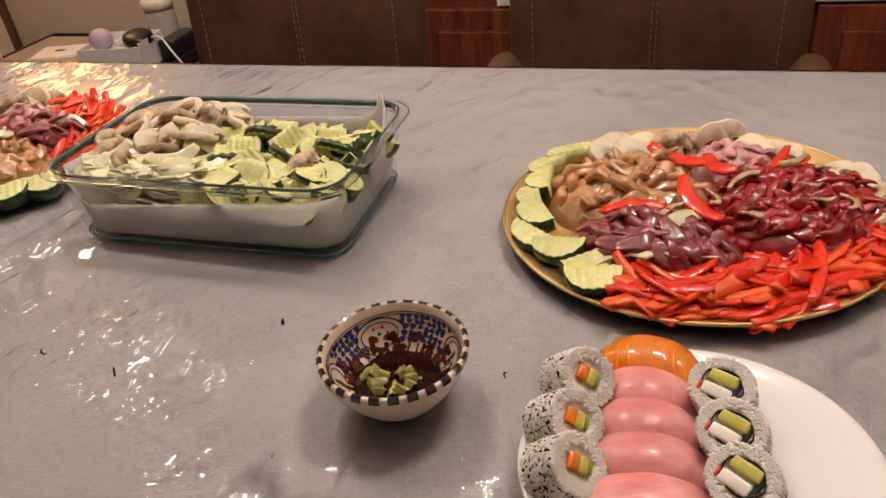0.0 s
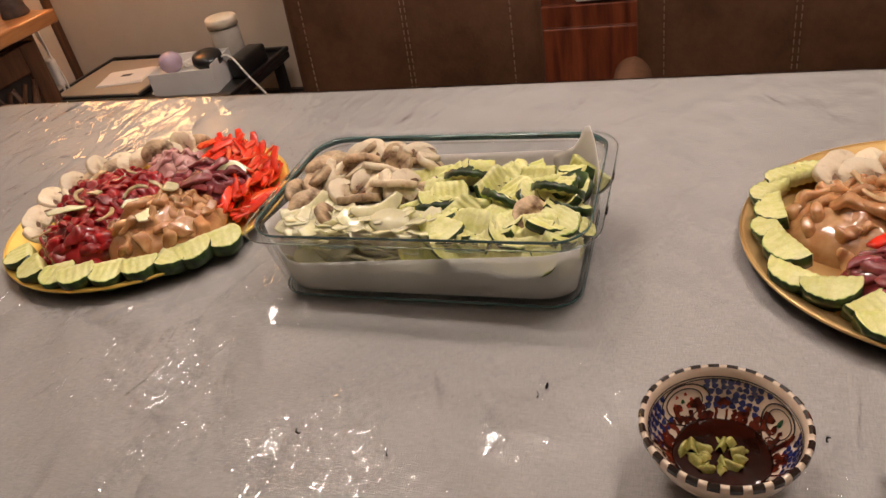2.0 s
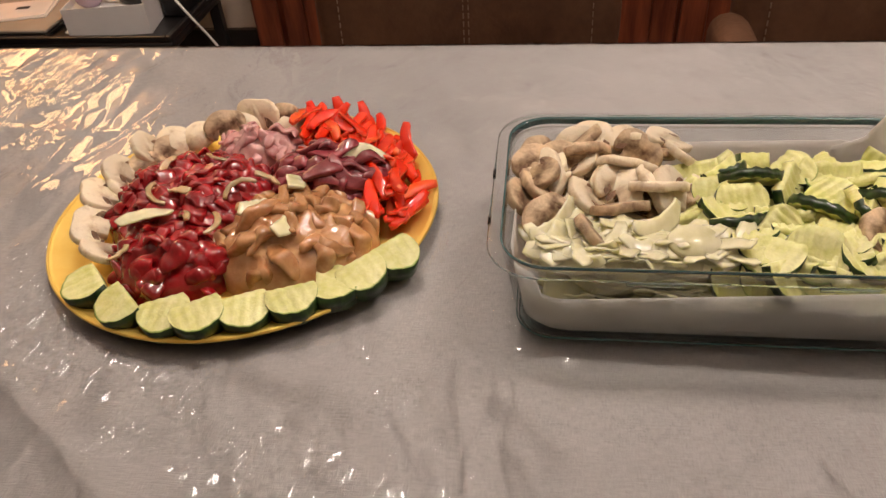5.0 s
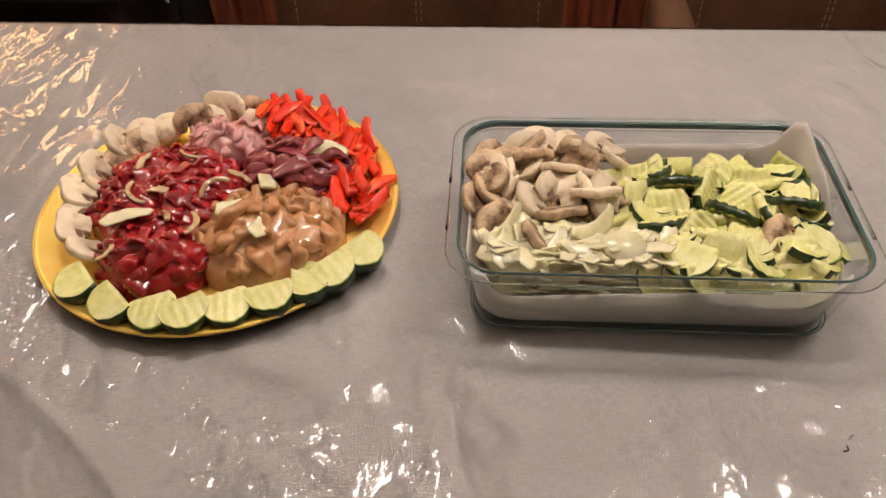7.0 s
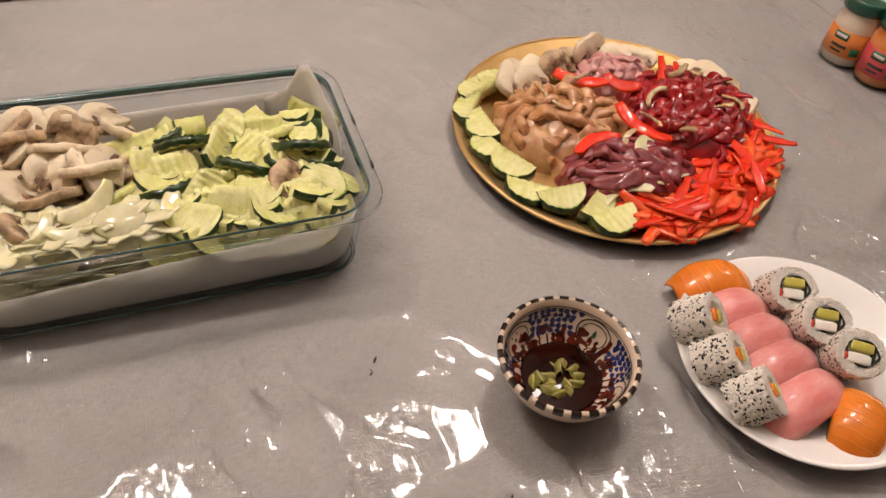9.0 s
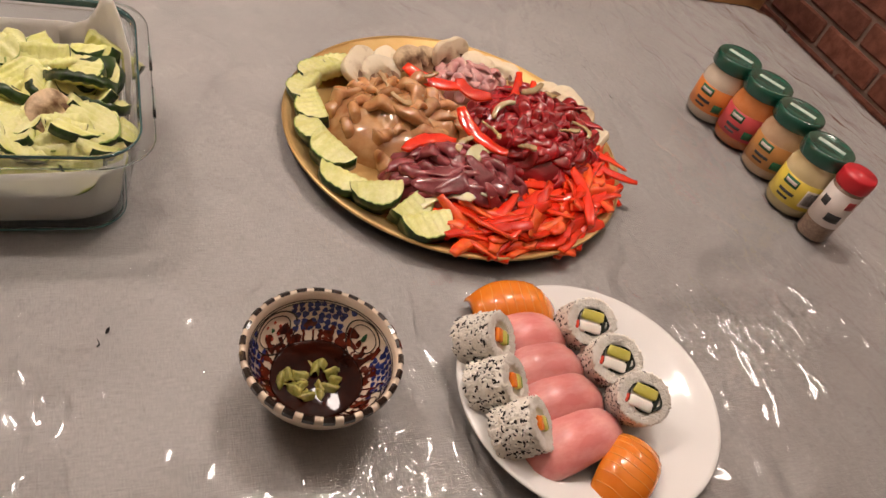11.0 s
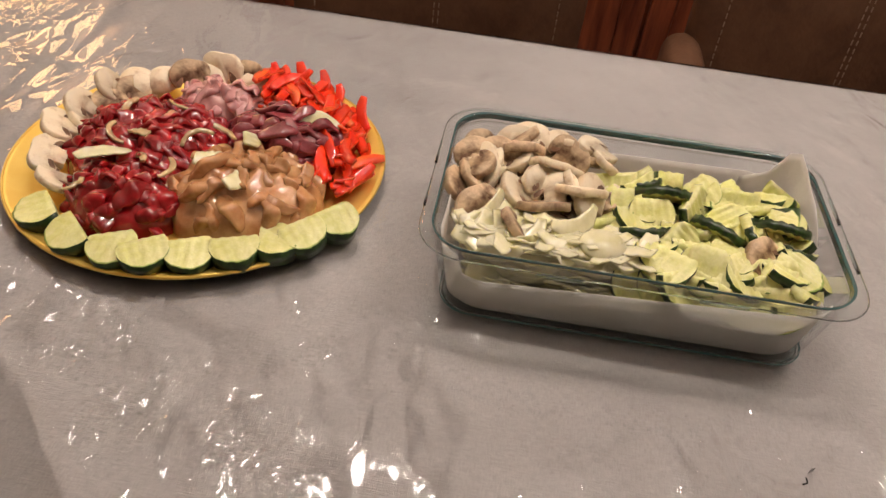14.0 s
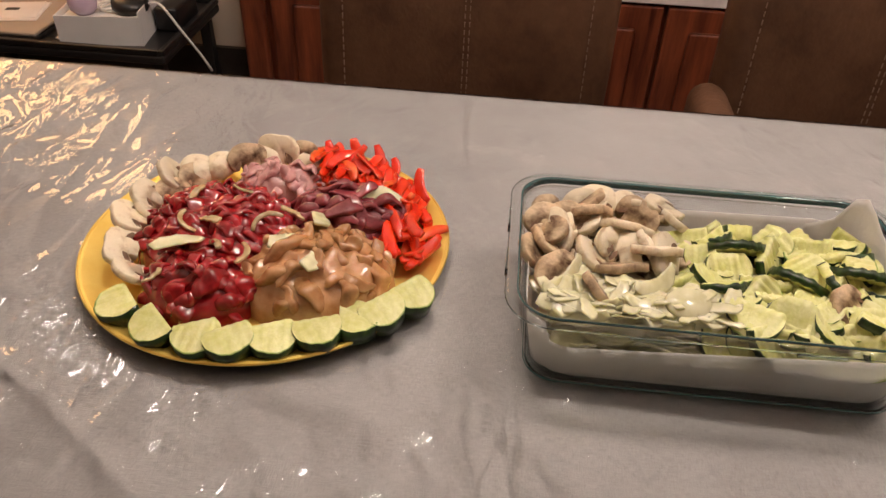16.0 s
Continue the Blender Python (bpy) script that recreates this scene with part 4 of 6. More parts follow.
def mushroom_meshes(a, h, stem_w, stem_l, th, flesh, seed):
    """A slice through a mushroom, standing in the xy plane, and its gills."""
    out = [(x * (1 + 0.16 * noise.noise((x * 60, y * 60, seed * 3.7))), y * (1 + 0.22 * noise.noise((x * 50, y * 50, seed * 5.3 + 9)))) for x, y in cap_outline(a, h, stem_w, stem_l)]
    n = len(out)
    bend = lambda x, y, z: (x, y, z + 1.2 * x * x * (1 if seed % 2 else -1) + 0.0012 * noise.noise((x * 90, y * 90, seed)))
    loops = []
    for z, k in ((-th / 2, 0.95), (-th / 2 + 0.0008, 1.0), (th / 2 - 0.0008, 1.0), (th / 2, 0.95)):
        loops.append([bend(x * k, y * k, z) for x, y in out])
    body = loft("mushroom_slice", loops, [flesh])
    bm = bmesh.new()
    for s in (-1, 1):
        ring = [(s * stem_w * 1.20, h * 0.04), (s * a * 0.60, -h * 0.02), (s * a * 0.80, -h * 0.20), (s * a * 0.80, -h * 0.44), (s * a * 0.62, -h * 0.36), (s * stem_w * 1.30, -h * 0.22)]
        for z0 in (-1, 1):
            lo = [bm.verts.new(bend(x, y, z0 * 0.0004)) for x, y in ring]
            hi = [bm.verts.new(bend(x * 0.97, y * 0.97, z0 * (th / 2 + 0.0002))) for x, y in ring]
            bm.faces.new(hi)
            for i in range(6):
                bm.faces.new((lo[i], lo[(i + 1) % 6], hi[(i + 1) % 6], hi[i]))
    return body, bm_mesh("gill_layer", bm, [M["gill"]])


def strip_mesh(name, length, width, th, curve, twist, mats, seed, taper=0.55):
    """A curved strip with a skin side and a flesh side."""
    n, verts, faces, fm = 12, [], [], []
    for i in range(n + 1):
        t = i / n - 0.5
        a = curve * t
        k = length / curve if abs(curve) > 0.01 else 0
        x, y = (k * math.sin(a), k * (1 - math.cos(a))) if k else (length * t, 0)
        w = width / 2 * (1 - taper * abs(2 * t) ** 2.6) * (1 + 0.12 * noise.noise((i * 0.5, seed, 0)))
        tw = twist * t + 0.2 * noise.noise((i * 0.3, seed, 5))
        nrm = Vector((-math.sin(a), math.cos(a), 0)) if k else Vector((0, 1, 0))
        u = Matrix.Rotation(tw, 3, Vector((math.cos(a), math.sin(a), 0)))
        c = Vector((x, y, 0.0015 * noise.noise((i * 0.6, seed, 9))))
        for py, pz in ((-1, 0.35), (-0.7, 1), (0.7, 1), (1, 0.35), (0.9, -0.9), (-0.9, -0.9)):
            verts.append(c + u @ (nrm * py * w + Vector((0, 0, pz * th / 2))))
    for i in range(n):
        for k in range(6):
            faces.append((i * 6 + k, (i + 1) * 6 + k, (i + 1) * 6 + (k + 1) % 6, i * 6 + (k + 1) % 6))
            fm.append(0 if k in (0, 1, 2) else len(mats) - 1)
    faces += [tuple(range(6)), tuple(n * 6 + k for k in range(6))[::-1]]
    fm += [len(mats) - 1] * 2
    return mesh_from(name, verts, faces, mats, fm)


def meat_mesh(name, length, width, th, material, seed):
    """A soft, limp slice of meat with an uneven edge, curled and wavy."""
    r = random.Random(seed)
    nr, ns, verts, faces = 18, 14, [], []
    bend, tw, curl = r.uniform(-1.8, 1.8), r.uniform(-1.2, 1.2), r.uniform(-0.3, 0.3)
    ph, waves = r.uniform(0, 6.28), r.uniform(0.7, 1.7)
    for i in range(nr + 1):
        t = i / nr
        rad = max(0.03, math.sin(math.pi * t) ** 0.42) * (1 + 0.30 * noise.noise((t * 3.2, seed * 1.7, 0)))
        cx, cy = length * (t - 0.5), length * bend * 0.45 * (t - 0.5) ** 2 + 0.003 * noise.noise((t * 3, seed, 8))
        cz = 0.0030 * math.sin(waves * 6.28 * t + ph) + 0.003 * noise.noise((t * 3, seed, 3)) - 0.016 * (t - 0.5) ** 2
        for k in range(ns):
            b = 2 * math.pi * k / ns
            f = 1 + 0.22 * noise.noise((math.cos(b) * 1.3 + seed * 3.1, math.sin(b) * 1.3, t * 4.5)) + 0.10 * noise.noise((math.cos(b) * 4 + seed, math.sin(b) * 4, t * 11))
            y = math.cos(b) * width / 2 * rad * f
            z = math.copysign(abs(math.sin(b)) ** 0.7, math.sin(b)) * th / 2 * min(1, rad) * f + curl * abs(y) - 6 * y * y
            a = tw * (t - 0.5)
            verts.append((cx, cy + y * math.cos(a) - z * math.sin(a), cz + y * math.sin(a) + z * math.cos(a)))
    for i in range(nr):
        for k in range(ns):
            faces.append((i * ns + k, i * ns + (k + 1) % ns, (i + 1) * ns + (k + 1) % ns, (i + 1) * ns + k))
    faces += [tuple(range(ns))[::-1], tuple(nr * ns + k for k in range(ns))]
    return mesh_from(name, verts, faces, [material])


ZUC_HALF = [zucchini_mesh(0.0208, c + 0.10, s * 2.2, 0.0150, 5, i) for i, (c, s) in enumerate(((0.45, 0.10), (0.30, -0.12), (0.55, 0.2), (0.38, 0.0)))]
ZUC_MOON = [zucchini_mesh(0.0235, c, s, 0.0140, w, 10 + i) for i, (c, s, w) in enumerate(((0.02, 0.06, 6), (0.15, -0.1, 6), (-0.05, 0.0, 6), (0.1, 0.15, 7)))]
ZUC_ROUND = [zucchini_mesh(0.0205, 0.9, 0.1, 0.0065, 7, 20), zucchini_mesh(0.0195, 0.6, 0.15, 0.007, 6, 21), zucchini_mesh(0.0185, 0.7, -0.1, 0.007, 6, 22), zucchini_mesh(0.0195, 0.25, 0.1, 0.0075, 7, 23)]
ZUC_DICE = [zucchini_mesh(0.0240, c + 0.1, s, 0.0072, w, 40 + i) for i, (c, s, w) in enumerate(((0.02, 0.06, 7), (0.15, -0.1, 6), (-0.15, 0.0, 7), (0.3, 0.2, 6)))]
ZUC_CHUNK = [zucchini_mesh(0.013, 0.1, 0.2, 0.016, 3, 30), zucchini_mesh(0.014, -0.1, 0.0, 0.018, 3, 31)]
MUSH = [mushroom_meshes(a, h, w, l, t, M["mush"], i) for i, (a, h, w, l, t) in enumerate(((0.020, 0.017, 0.007, 0.016, 0.0065), (0.018, 0.016, 0.006, 0.010, 0.006), (0.023, 0.017, 0.008, 0.012, 0.007), (0.017, 0.014, 0.007, 0.018, 0.006)))]
MUSH_B = [mushroom_meshes(a, h, w, l, t, M["mush_brown"], i) for i, (a, h, w, l, t) in enumerate(((0.019, 0.016, 0.007, 0.014, 0.007), (0.016, 0.015, 0.006, 0.010, 0.0065), (0.021, 0.017, 0.008, 0.012, 0.007)))]
CAP = lathe("button_mushroom", [(0, 0.004), (0.008, 0.003), (0.015, 0.0005), (0.0175, 0.003), (0.0185, 0.008), (0.016, 0.0145), (0.010, 0.019), (0, 0.0205)], [M["mush"]], 20, wob=0.02)
PEP = [strip_mesh("pepper_strip", l, w, 0.0034, c, t, [M["pepper"], M["pepper_in"]], i, 0.35) for i, (l, w, c, t) in enumerate(((0.064, 0.012, 0.8, 0.5), (0.050, 0.011, -1.1, 0.9), (0.074, 0.011, 0.5, -0.5), (0.044, 0.014, 1.5, 0.4), (0.056, 0.010, -0.7, -1.0), (0.036, 0.0095, 1.1, 1.2), (0.068, 0.014, 1.2, -0.7), (0.048, 0.011, 0.4, 1.5)))]
PEP_SHORT = [strip_mesh("pepper_strip", l, w, 0.0032, c, t, [M["pepper"], M["pepper_in"]], 50 + i, 0.4) for i, (l, w, c, t) in enumerate(((0.050, 0.0115, 0.8, 0.8), (0.042, 0.012, -1.1, 0.5), (0.056, 0.011, 0.5, -1.0), (0.036, 0.011, 1.4, 0.7), (0.048, 0.013, -0.4, 1.4)))]
ONI = [strip_mesh("onion_slice", l, w, 0.0020, c, t, [M["onion"]], 70 + i, 0.45) for i, (l, w, c, t) in enumerate(((0.054, 0.015, 1.6, 0.3), (0.046, 0.017, 1.1, -0.4), (0.058, 0.013, 2.2, 0.2), (0.040, 0.020, 0.8, 0.4)))]
ONI_B = [strip_mesh("onion_slice", l, w, 0.0024, c, t, [M["onion_brown"]], 80 + i, 0.3) for i, (l, w, c, t) in enumerate(((0.034, 0.006, 1.8, 0.6), (0.026, 0.007, 1.2, -0.8), (0.038, 0.005, 2.2, 0.4), (0.020, 0.009, 0.7, 0.9)))]


def meats(name, key, n, size, seed, thick=1.0):
    r = random.Random(seed)
    return [meat_mesh(name, size * r.uniform(0.7, 1.6), size * r.uniform(0.30, 0.58), size * r.uniform(0.16, 0.26) * thick, M[key], seed + i) for i in range(n)]


BEEF, DARK, PORK, CHICK = meats("beef_strip", "beef", 12, 0.033, 1), meats("meat_strip", "dark_meat", 8, 0.037, 21), meats("pork_piece", "pork", 6, 0.026, 41), meats("chicken_strip", "chicken", 12, 0.031, 61, 1.7)

ZL = "crinkle-cut zucchini slice with dark green skin"
ML = "raw white mushroom slice with brown gills"
PL_ = "raw red bell pepper strip, glossy"
OL = "thin translucent raw onion slice"


LAID = Matrix.Identity(4)


def put(me, label, category, m, group):
    return thing(me.name.split(".")[0], label, category, me, LAID @ m, group)


def put_mushroom(pair, m, label, group, size=1.0):
    m = m @ Matrix.Scale(size, 4)
    ob = thing("mushroom_slice", label, "mushroom", pair[0], LAID @ m, group)
    tagged(part("gill_layer", pair[1], ob, "dark brown gills"), kind="stuff")
    return ob


def turn(x, y, z, rx=0, ry=0, rz=0):
    """Stands a piece at a place: first tilted by rx and ry, then turned by rz."""
    return Matrix.Translation((x, y, z)) @ Matrix.Rotation(radians(rz), 4, "Z") @ Matrix.Rotation(radians(rx), 4, "X") @ Matrix.Rotation(radians(ry), 4, "Y")


def heap(meshes, label, category, group, cx, cy, ru, rv, ang, z0, peak, n, r, flat=9, bias=None):
    """A mound of meat stuck together on an oval, and the slices that lie loose on it."""
    ca, sa = math.cos(radians(ang)), math.sin(radians(ang))
    seed = r.uniform(0, 50)

    def rise(u, v):
        q2 = min(1, (u / ru) ** 2 + (v / rv) ** 2)
        return z0 - 0.010 + (peak + 0.010) * (1 - q2) ** 0.5 + 0.0075 * noise.noise((u * 55, v * 55, seed)) * (1 - q2 * q2) + 0.004 * noise.noise((u * 130, v * 130, seed))

    verts, faces = [(0, 0, rise(0, 0))], []
    for j in range(1, 27):
        for i in range(72):
            a = 6.28319 * i / 72
            u, v = ru * j / 26 * math.cos(a), rv * j / 26 * math.sin(a)
            verts.append((u * ca - v * sa, u * sa + v * ca, rise(u, v)))
            k = (j - 1) * 72 + 1
            if j > 1:
                faces.append((k - 72 + i, k + i, k + (i + 1) % 72, k - 72 + (i + 1) % 72))
            else:
                faces.append((0, 1 + i, 1 + (i + 1) % 72))
    mound = put(mesh_from(category + "_heap", verts, faces, [meshes[0].materials[0]]), label.replace("strip of", "sticky heap of").replace("piece of", "sticky heap of"), category, Matrix.Translation((cx, cy, 0)), group)
    tagged(mound, kind="stuff")
    for i in range(n):
        a, q = i * 2.39996 + r.uniform(-0.3, 0.3), math.sqrt((i + r.random()) / n) * 0.96
        u, v = ru * q * math.cos(a), rv * q * math.sin(a)
        x, y = cx + u * ca - v * sa, cy + u * sa + v * ca
        su, sv = (rise(u + 0.008, v) - rise(u - 0.008, v)) / 0.016, (rise(u, v + 0.008) - rise(u, v - 0.008)) / 0.016
        up = Vector((-(su * ca - sv * sa), -(su * sa + sv * ca), 1.3)).normalized()
        lean = Vector((0, 0, 1)).rotation_difference(up).to_matrix().to_4x4()
        rz = r.uniform(0, 360) if bias is None else bias + r.uniform(-38, 38)
        put(r.choice(meshes), label, category, Matrix.Translation((x, y, max(rise(u, v), z0 - 0.003) + r.uniform(-0.0015, 0.0035))) @ lean @ turn(0, 0, 0, r.uniform(-flat, flat), r.uniform(-flat, flat), rz), group)


# ---- gold platters ----
def platter(cx, cy, a, b, ang, material, label):
    """An oval tray with a shallow well and a raised, rolled rim."""
    p = thing("platter", label, "platter", m=pose(cx, cy, T, 0, 0, ang), group="platters of raw food")
    k = b / a
    prof = [(0, 0.0015), (0.80 * a, 0.0015), (0.87 * a, 0.004), (0.975 * a, 0.0115), (0.995 * a, 0.0125), (a, 0.0138), (0.993 * a, 0.0150), (0.975 * a, 0.0142), (0.87 * a, 0.0075), (0.80 * a, 0.0045), (0, 0.0042)]
    part("dish", lathe("dish", prof, [material, M["dark_back"]], 96, fm=[1, 1, 1, 1, 0, 0, 0, 0, 0, 0], sy=k), p, "metallic gold dish")
    part("rim", lathe("rim", [(a * 0.994, 0.0122), (a * 1.003, 0.0128), (a * 1.005, 0.0142), (a * 1.001, 0.0156), (a * 0.992, 0.0156), (a * 0.989, 0.0142), (a * 0.994, 0.0122)], [material], 96, sy=k), p, "rolled shiny gold edge")
    return p


platter(-0.303, 1.167, 0.177, 0.172, 20, M["gold"], "round gold card platter piled with raw food")
platter(0.5625, 1.1455, 0.176, 0.172, 22, M["old_gold"], "round dull gold metal platter piled with raw food")
G_L, G_R = "food on the bright gold platter", "food on the dull gold platter"
B = T + 0.006


def ring_of_zucchini(rows, cx, cy, meshes, group, r):
    """Half slices side by side, their skin outwards."""
    for i, (x, y, skew) in enumerate(rows):
        out = math.degrees(math.atan2(y - cy, x - cx))
        put(meshes[i % 4], ZL, "zucchini", turn(x, y, B + 0.0125 + 0.002 * (i % 2), 9 + r.uniform(-4, 5), r.uniform(-6, 6), out + 90 + skew), group)


def ring_of_mushrooms(rows, cx, cy, group, r):
    """Slices leaning on the rim, their cut side up."""
    for i, (x, y, z, stand, skew, k) in enumerate(rows):
        out = math.degrees(math.atan2(y - cy, x - cx))
        put_mushroom((MUSH + MUSH_B[:2])[k], turn(cx + (x - cx) * 0.93, cy + (y - cy) * 0.95, B + z, stand, r.uniform(-12, 12), out - 90 + skew * 0.6), ML, group, r.uniform(1.02, 1.22))


def pepper_bed(n, cx, cy, a0, a1, q0, q1, high, meshes, lay, group, r):
    """Strips heaped along a part of the rim."""
    for i in range(n):
        a = radians(a0 + (a1 - a0) * r.random())
        k = r.random()
        q = q0 + (q1 - q0) * k
        z = B + 0.004 + high * math.sin(math.pi * min(1, 1.08 - k)) * r.uniform(0.25, 1)
        put(r.choice(meshes), PL_, "pepper", turn(cx + q * math.cos(a), cy + q * math.sin(a), z, r.choice((0, 0, 0, 180)) + r.uniform(-34, 34), r.uniform(-16, 12), lay(math.degrees(a)) + r.uniform(-42, 42)), group)


# left platter
r = random.Random(11)
ring_of_zucchini(((-0.397, 1.046, -22), (-0.356, 1.024, -8), (-0.318, 1.017, 6), (-0.291, 1.016, 30), (-0.257, 1.026, -4), (-0.222, 1.038, 4), (-0.195, 1.055, 34), (-0.174, 1.070, -10), (-0.152, 1.096, -28)), -0.303, 1.167, ZUC_HALF, G_L, r)
heap(BEEF, "strip of raw dark red beef", "beef", G_L, -0.352, 1.162, 0.078, 0.076, 10, B + 0.008, 0.036, 96, r)
heap(BEEF, "strip of raw dark red beef", "beef", G_L, -0.338, 1.082, 0.056, 0.044, 0, B + 0.008, 0.028, 40, r)
heap(DARK, "strip of raw purplish dark meat", "meat", G_L, -0.232, 1.205, 0.064, 0.042, -5, B + 0.008, 0.030, 48, r, bias=10)
heap(PORK, "piece of raw pale pink meat", "meat", G_L, -0.320, 1.256, 0.048, 0.028, 5, B + 0.008, 0.026, 22, r)
heap(CHICK, "strip of raw marinated chicken", "chicken", G_L, -0.241, 1.112, 0.072, 0.064, 15, B + 0.008, 0.036, 32, r)
pepper_bed(120, -0.303, 1.167, -6, 62, 0.098, 0.158, 0.030, PEP_SHORT, lambda a: a + 78, G_L, r)
pepper_bed(46, -0.303, 1.167, 55, 82, 0.105, 0.150, 0.028, PEP_SHORT, lambda a: 95, G_L, r)
for x, y, tilt in ((-0.275, 1.300, -60), (-0.262, 1.305, -52), (-0.240, 1.302, -58), (-0.214, 1.290, -48), (-0.196, 1.278, -52), (-0.166, 1.255, -40), (-0.250, 1.288, -45)):
    put(r.choice(PEP_SHORT), PL_, "pepper", turn(x, y, B + 0.024, r.uniform(-40, 40), tilt * 0.8, 80 + r.uniform(-25, 25)), G_L)
ring_of_mushrooms(((-0.414, 1.082, 0.018, 38, 8, 0), (-0.432, 1.108, 0.024, 30, -12, 2), (-0.442, 1.128, 0.016, 42, 18, 1), (-0.446, 1.154, 0.026, 35, 30, 2), (-0.440, 1.180, 0.018, 50, 60, 3), (-0.446, 1.196, 0.026, 44, 40, 0),
                   (-0.428, 1.216, 0.018, 36, -25, 4), (-0.436, 1.238, 0.026, 52, 75, 1), (-0.415, 1.246, 0.018, 40, 15, 5), (-0.362, 1.282, 0.026, 60, 20, 4), (-0.345, 1.290, 0.018, 48, -30, 0), (-0.332, 1.302, 0.028, 66, -35, 2), (-0.302, 1.300, 0.026, 58, 25, 5), (-0.288, 1.292, 0.018, 40, 60, 1)), -0.303, 1.167, G_L, r)
for x, y in ((-0.413, 1.262), (-0.387, 1.272)):
    put(CAP, "small white button mushroom, cap up", "mushroom", turn(x, y, B + 0.008, 25, 0, r.uniform(0, 360)) @ Matrix.Scale(1.15, 4), G_L)
for i, (x, y, z) in enumerate(((-0.366, 1.105, 0.043), (-0.330, 1.108, 0.042), (-0.372, 1.130, 0.046), (-0.200, 1.212, 0.040), (-0.300, 1.100, 0.040), (-0.375, 1.175, 0.048), (-0.300, 1.150, 0.046), (-0.345, 1.135, 0.048), (-0.335, 1.190, 0.046), (-0.275, 1.165, 0.042), (-0.37, 1.07, 0.034))):
    put(ONI_B[i % 4] if i not in (0, 3) else ONI[1], "soft marinated onion slice, translucent", "onion", turn(x, y, B + z, r.uniform(-35, 25), r.uniform(-25, 25), r.uniform(0, 360)), G_L)
for x, y, rz in ((-0.270, 1.112, 20), (-0.236, 1.090, 65), (-0.245, 1.152, 110)):
    me = strip_mesh("onion_piece", 0.026, 0.017, 0.003, 0.6, 0.4, [M["onion"]], int(rz), 0.2)
    put(me, "pale translucent onion piece", "onion", turn(x, y, B + 0.046, 25, 10, rz), G_L)

# right platter
ring_of_zucchini(((0.463, 1.238, -40), (0.436, 1.224, -30), (0.421, 1.197, -16), (0.424, 1.168, 6), (0.420, 1.140, 10), (0.428, 1.108, 22), (0.430, 1.075, 30), (0.453, 1.056, 40), (0.477, 1.040, 74), (0.487, 1.016, 46)), 0.5625, 1.1455, ZUC_MOON, G_R, r)
heap(CHICK, "strip of raw marinated chicken", "chicken", G_R, 0.503, 1.160, 0.078, 0.066, 20, B + 0.006, 0.029, 34, r)
heap(BEEF, "strip of raw dark red beef", "beef", G_R, 0.648, 1.140, 0.078, 0.078, 20, B + 0.006, 0.033, 104, r)
heap(DARK, "strip of raw purplish dark meat", "meat", G_R, 0.535, 1.068, 0.070, 0.044, -14, B + 0.006, 0.027, 52, r, bias=-14)
heap(PORK, "piece of raw pale pink meat", "meat", G_R, 0.600, 1.232, 0.050, 0.026, 0, B + 0.006, 0.019, 20, r)
pepper_bed(150, 0.5625, 1.1455, -112, -14, 0.100, 0.162, 0.020, PEP, lambda a: a + 90, G_R, r)
for x, y, z, rx, ry, rz, k, size in ((0.546, 1.196, 0.044, 30, 5, -20, 6, 1.05), (0.580, 1.180, 0.046, 40, -10, -50, 3, 1.0), (0.628, 1.176, 0.050, 20, -25, 60, 2, 0.9), (0.652, 1.180, 0.050, 45, -16, 80, 4, 0.8), (0.510, 1.104, 0.044, 20, 5, 15, 1, 1.2), (0.560, 1.105, 0.050, 30, 20, -60, 6, 1.0), (0.705, 1.098, 0.026, 10, 5, 140, 6, 0.85), (0.692, 1.048, 0.018, 20, 0, 20, 0, 0.8), (0.704, 1.075, 0.024, 30, 0, -40, 2, 0.8)):
    put(PEP[k], PL_, "pepper", turn(x, y, B + z - (0.013 if z > 0.04 else 0.004), rx * 0.6, ry * 0.5, rz) @ Matrix.Scale(size, 4), G_R)
ring_of_mushrooms(((0.474, 1.240, 0.018, 30, 20, 2), (0.496, 1.236, 0.014, 36, -30, 0), (0.508, 1.252, 0.016, 28, 40, 1), (0.536, 1.254, 0.020, 44, 10, 4), (0.558, 1.264, 0.014, 34, -20, 5), (0.588, 1.268, 0.024, 72, 60, 2), (0.620, 1.258, 0.016, 32, 15, 0), (0.652, 1.248, 0.018, 28, -10, 3), (0.640, 1.262, 0.013, 20, 30, 1),
                   (0.698, 1.214, 0.016, 28, -25, 1), (0.712, 1.190, 0.022, 24, -10, 2), (0.718, 1.160, 0.020, 28, -40, 4), (0.722, 1.132, 0.016, 32, -50, 0)), 0.5625, 1.1455, G_R, r)
for i, (x, y, z) in enumerate(((0.520, 1.175, 0.050), (0.645, 1.172, 0.058), (0.582, 1.110, 0.050), (0.608, 1.090, 0.050), (0.548, 1.078, 0.046), (0.562, 1.042, 0.036), (0.510, 1.040, 0.034), (0.662, 1.110, 0.056), (0.600, 1.150, 0.052), (0.543, 1.098, 0.046), (0.690, 1.12, 0.050), (0.665, 1.17, 0.056), (0.50, 1.15, 0.050), (0.49, 1.185, 0.048), (0.53, 1.20, 0.048))):
    put((ONI_B, ONI)[i in (4, 5, 6)][i % 4], "soft marinated onion slice, translucent", "onion", turn(x, y, B + z - 0.012, r.uniform(-30, 30), r.uniform(-25, 25), r.uniform(0, 360)), G_R)

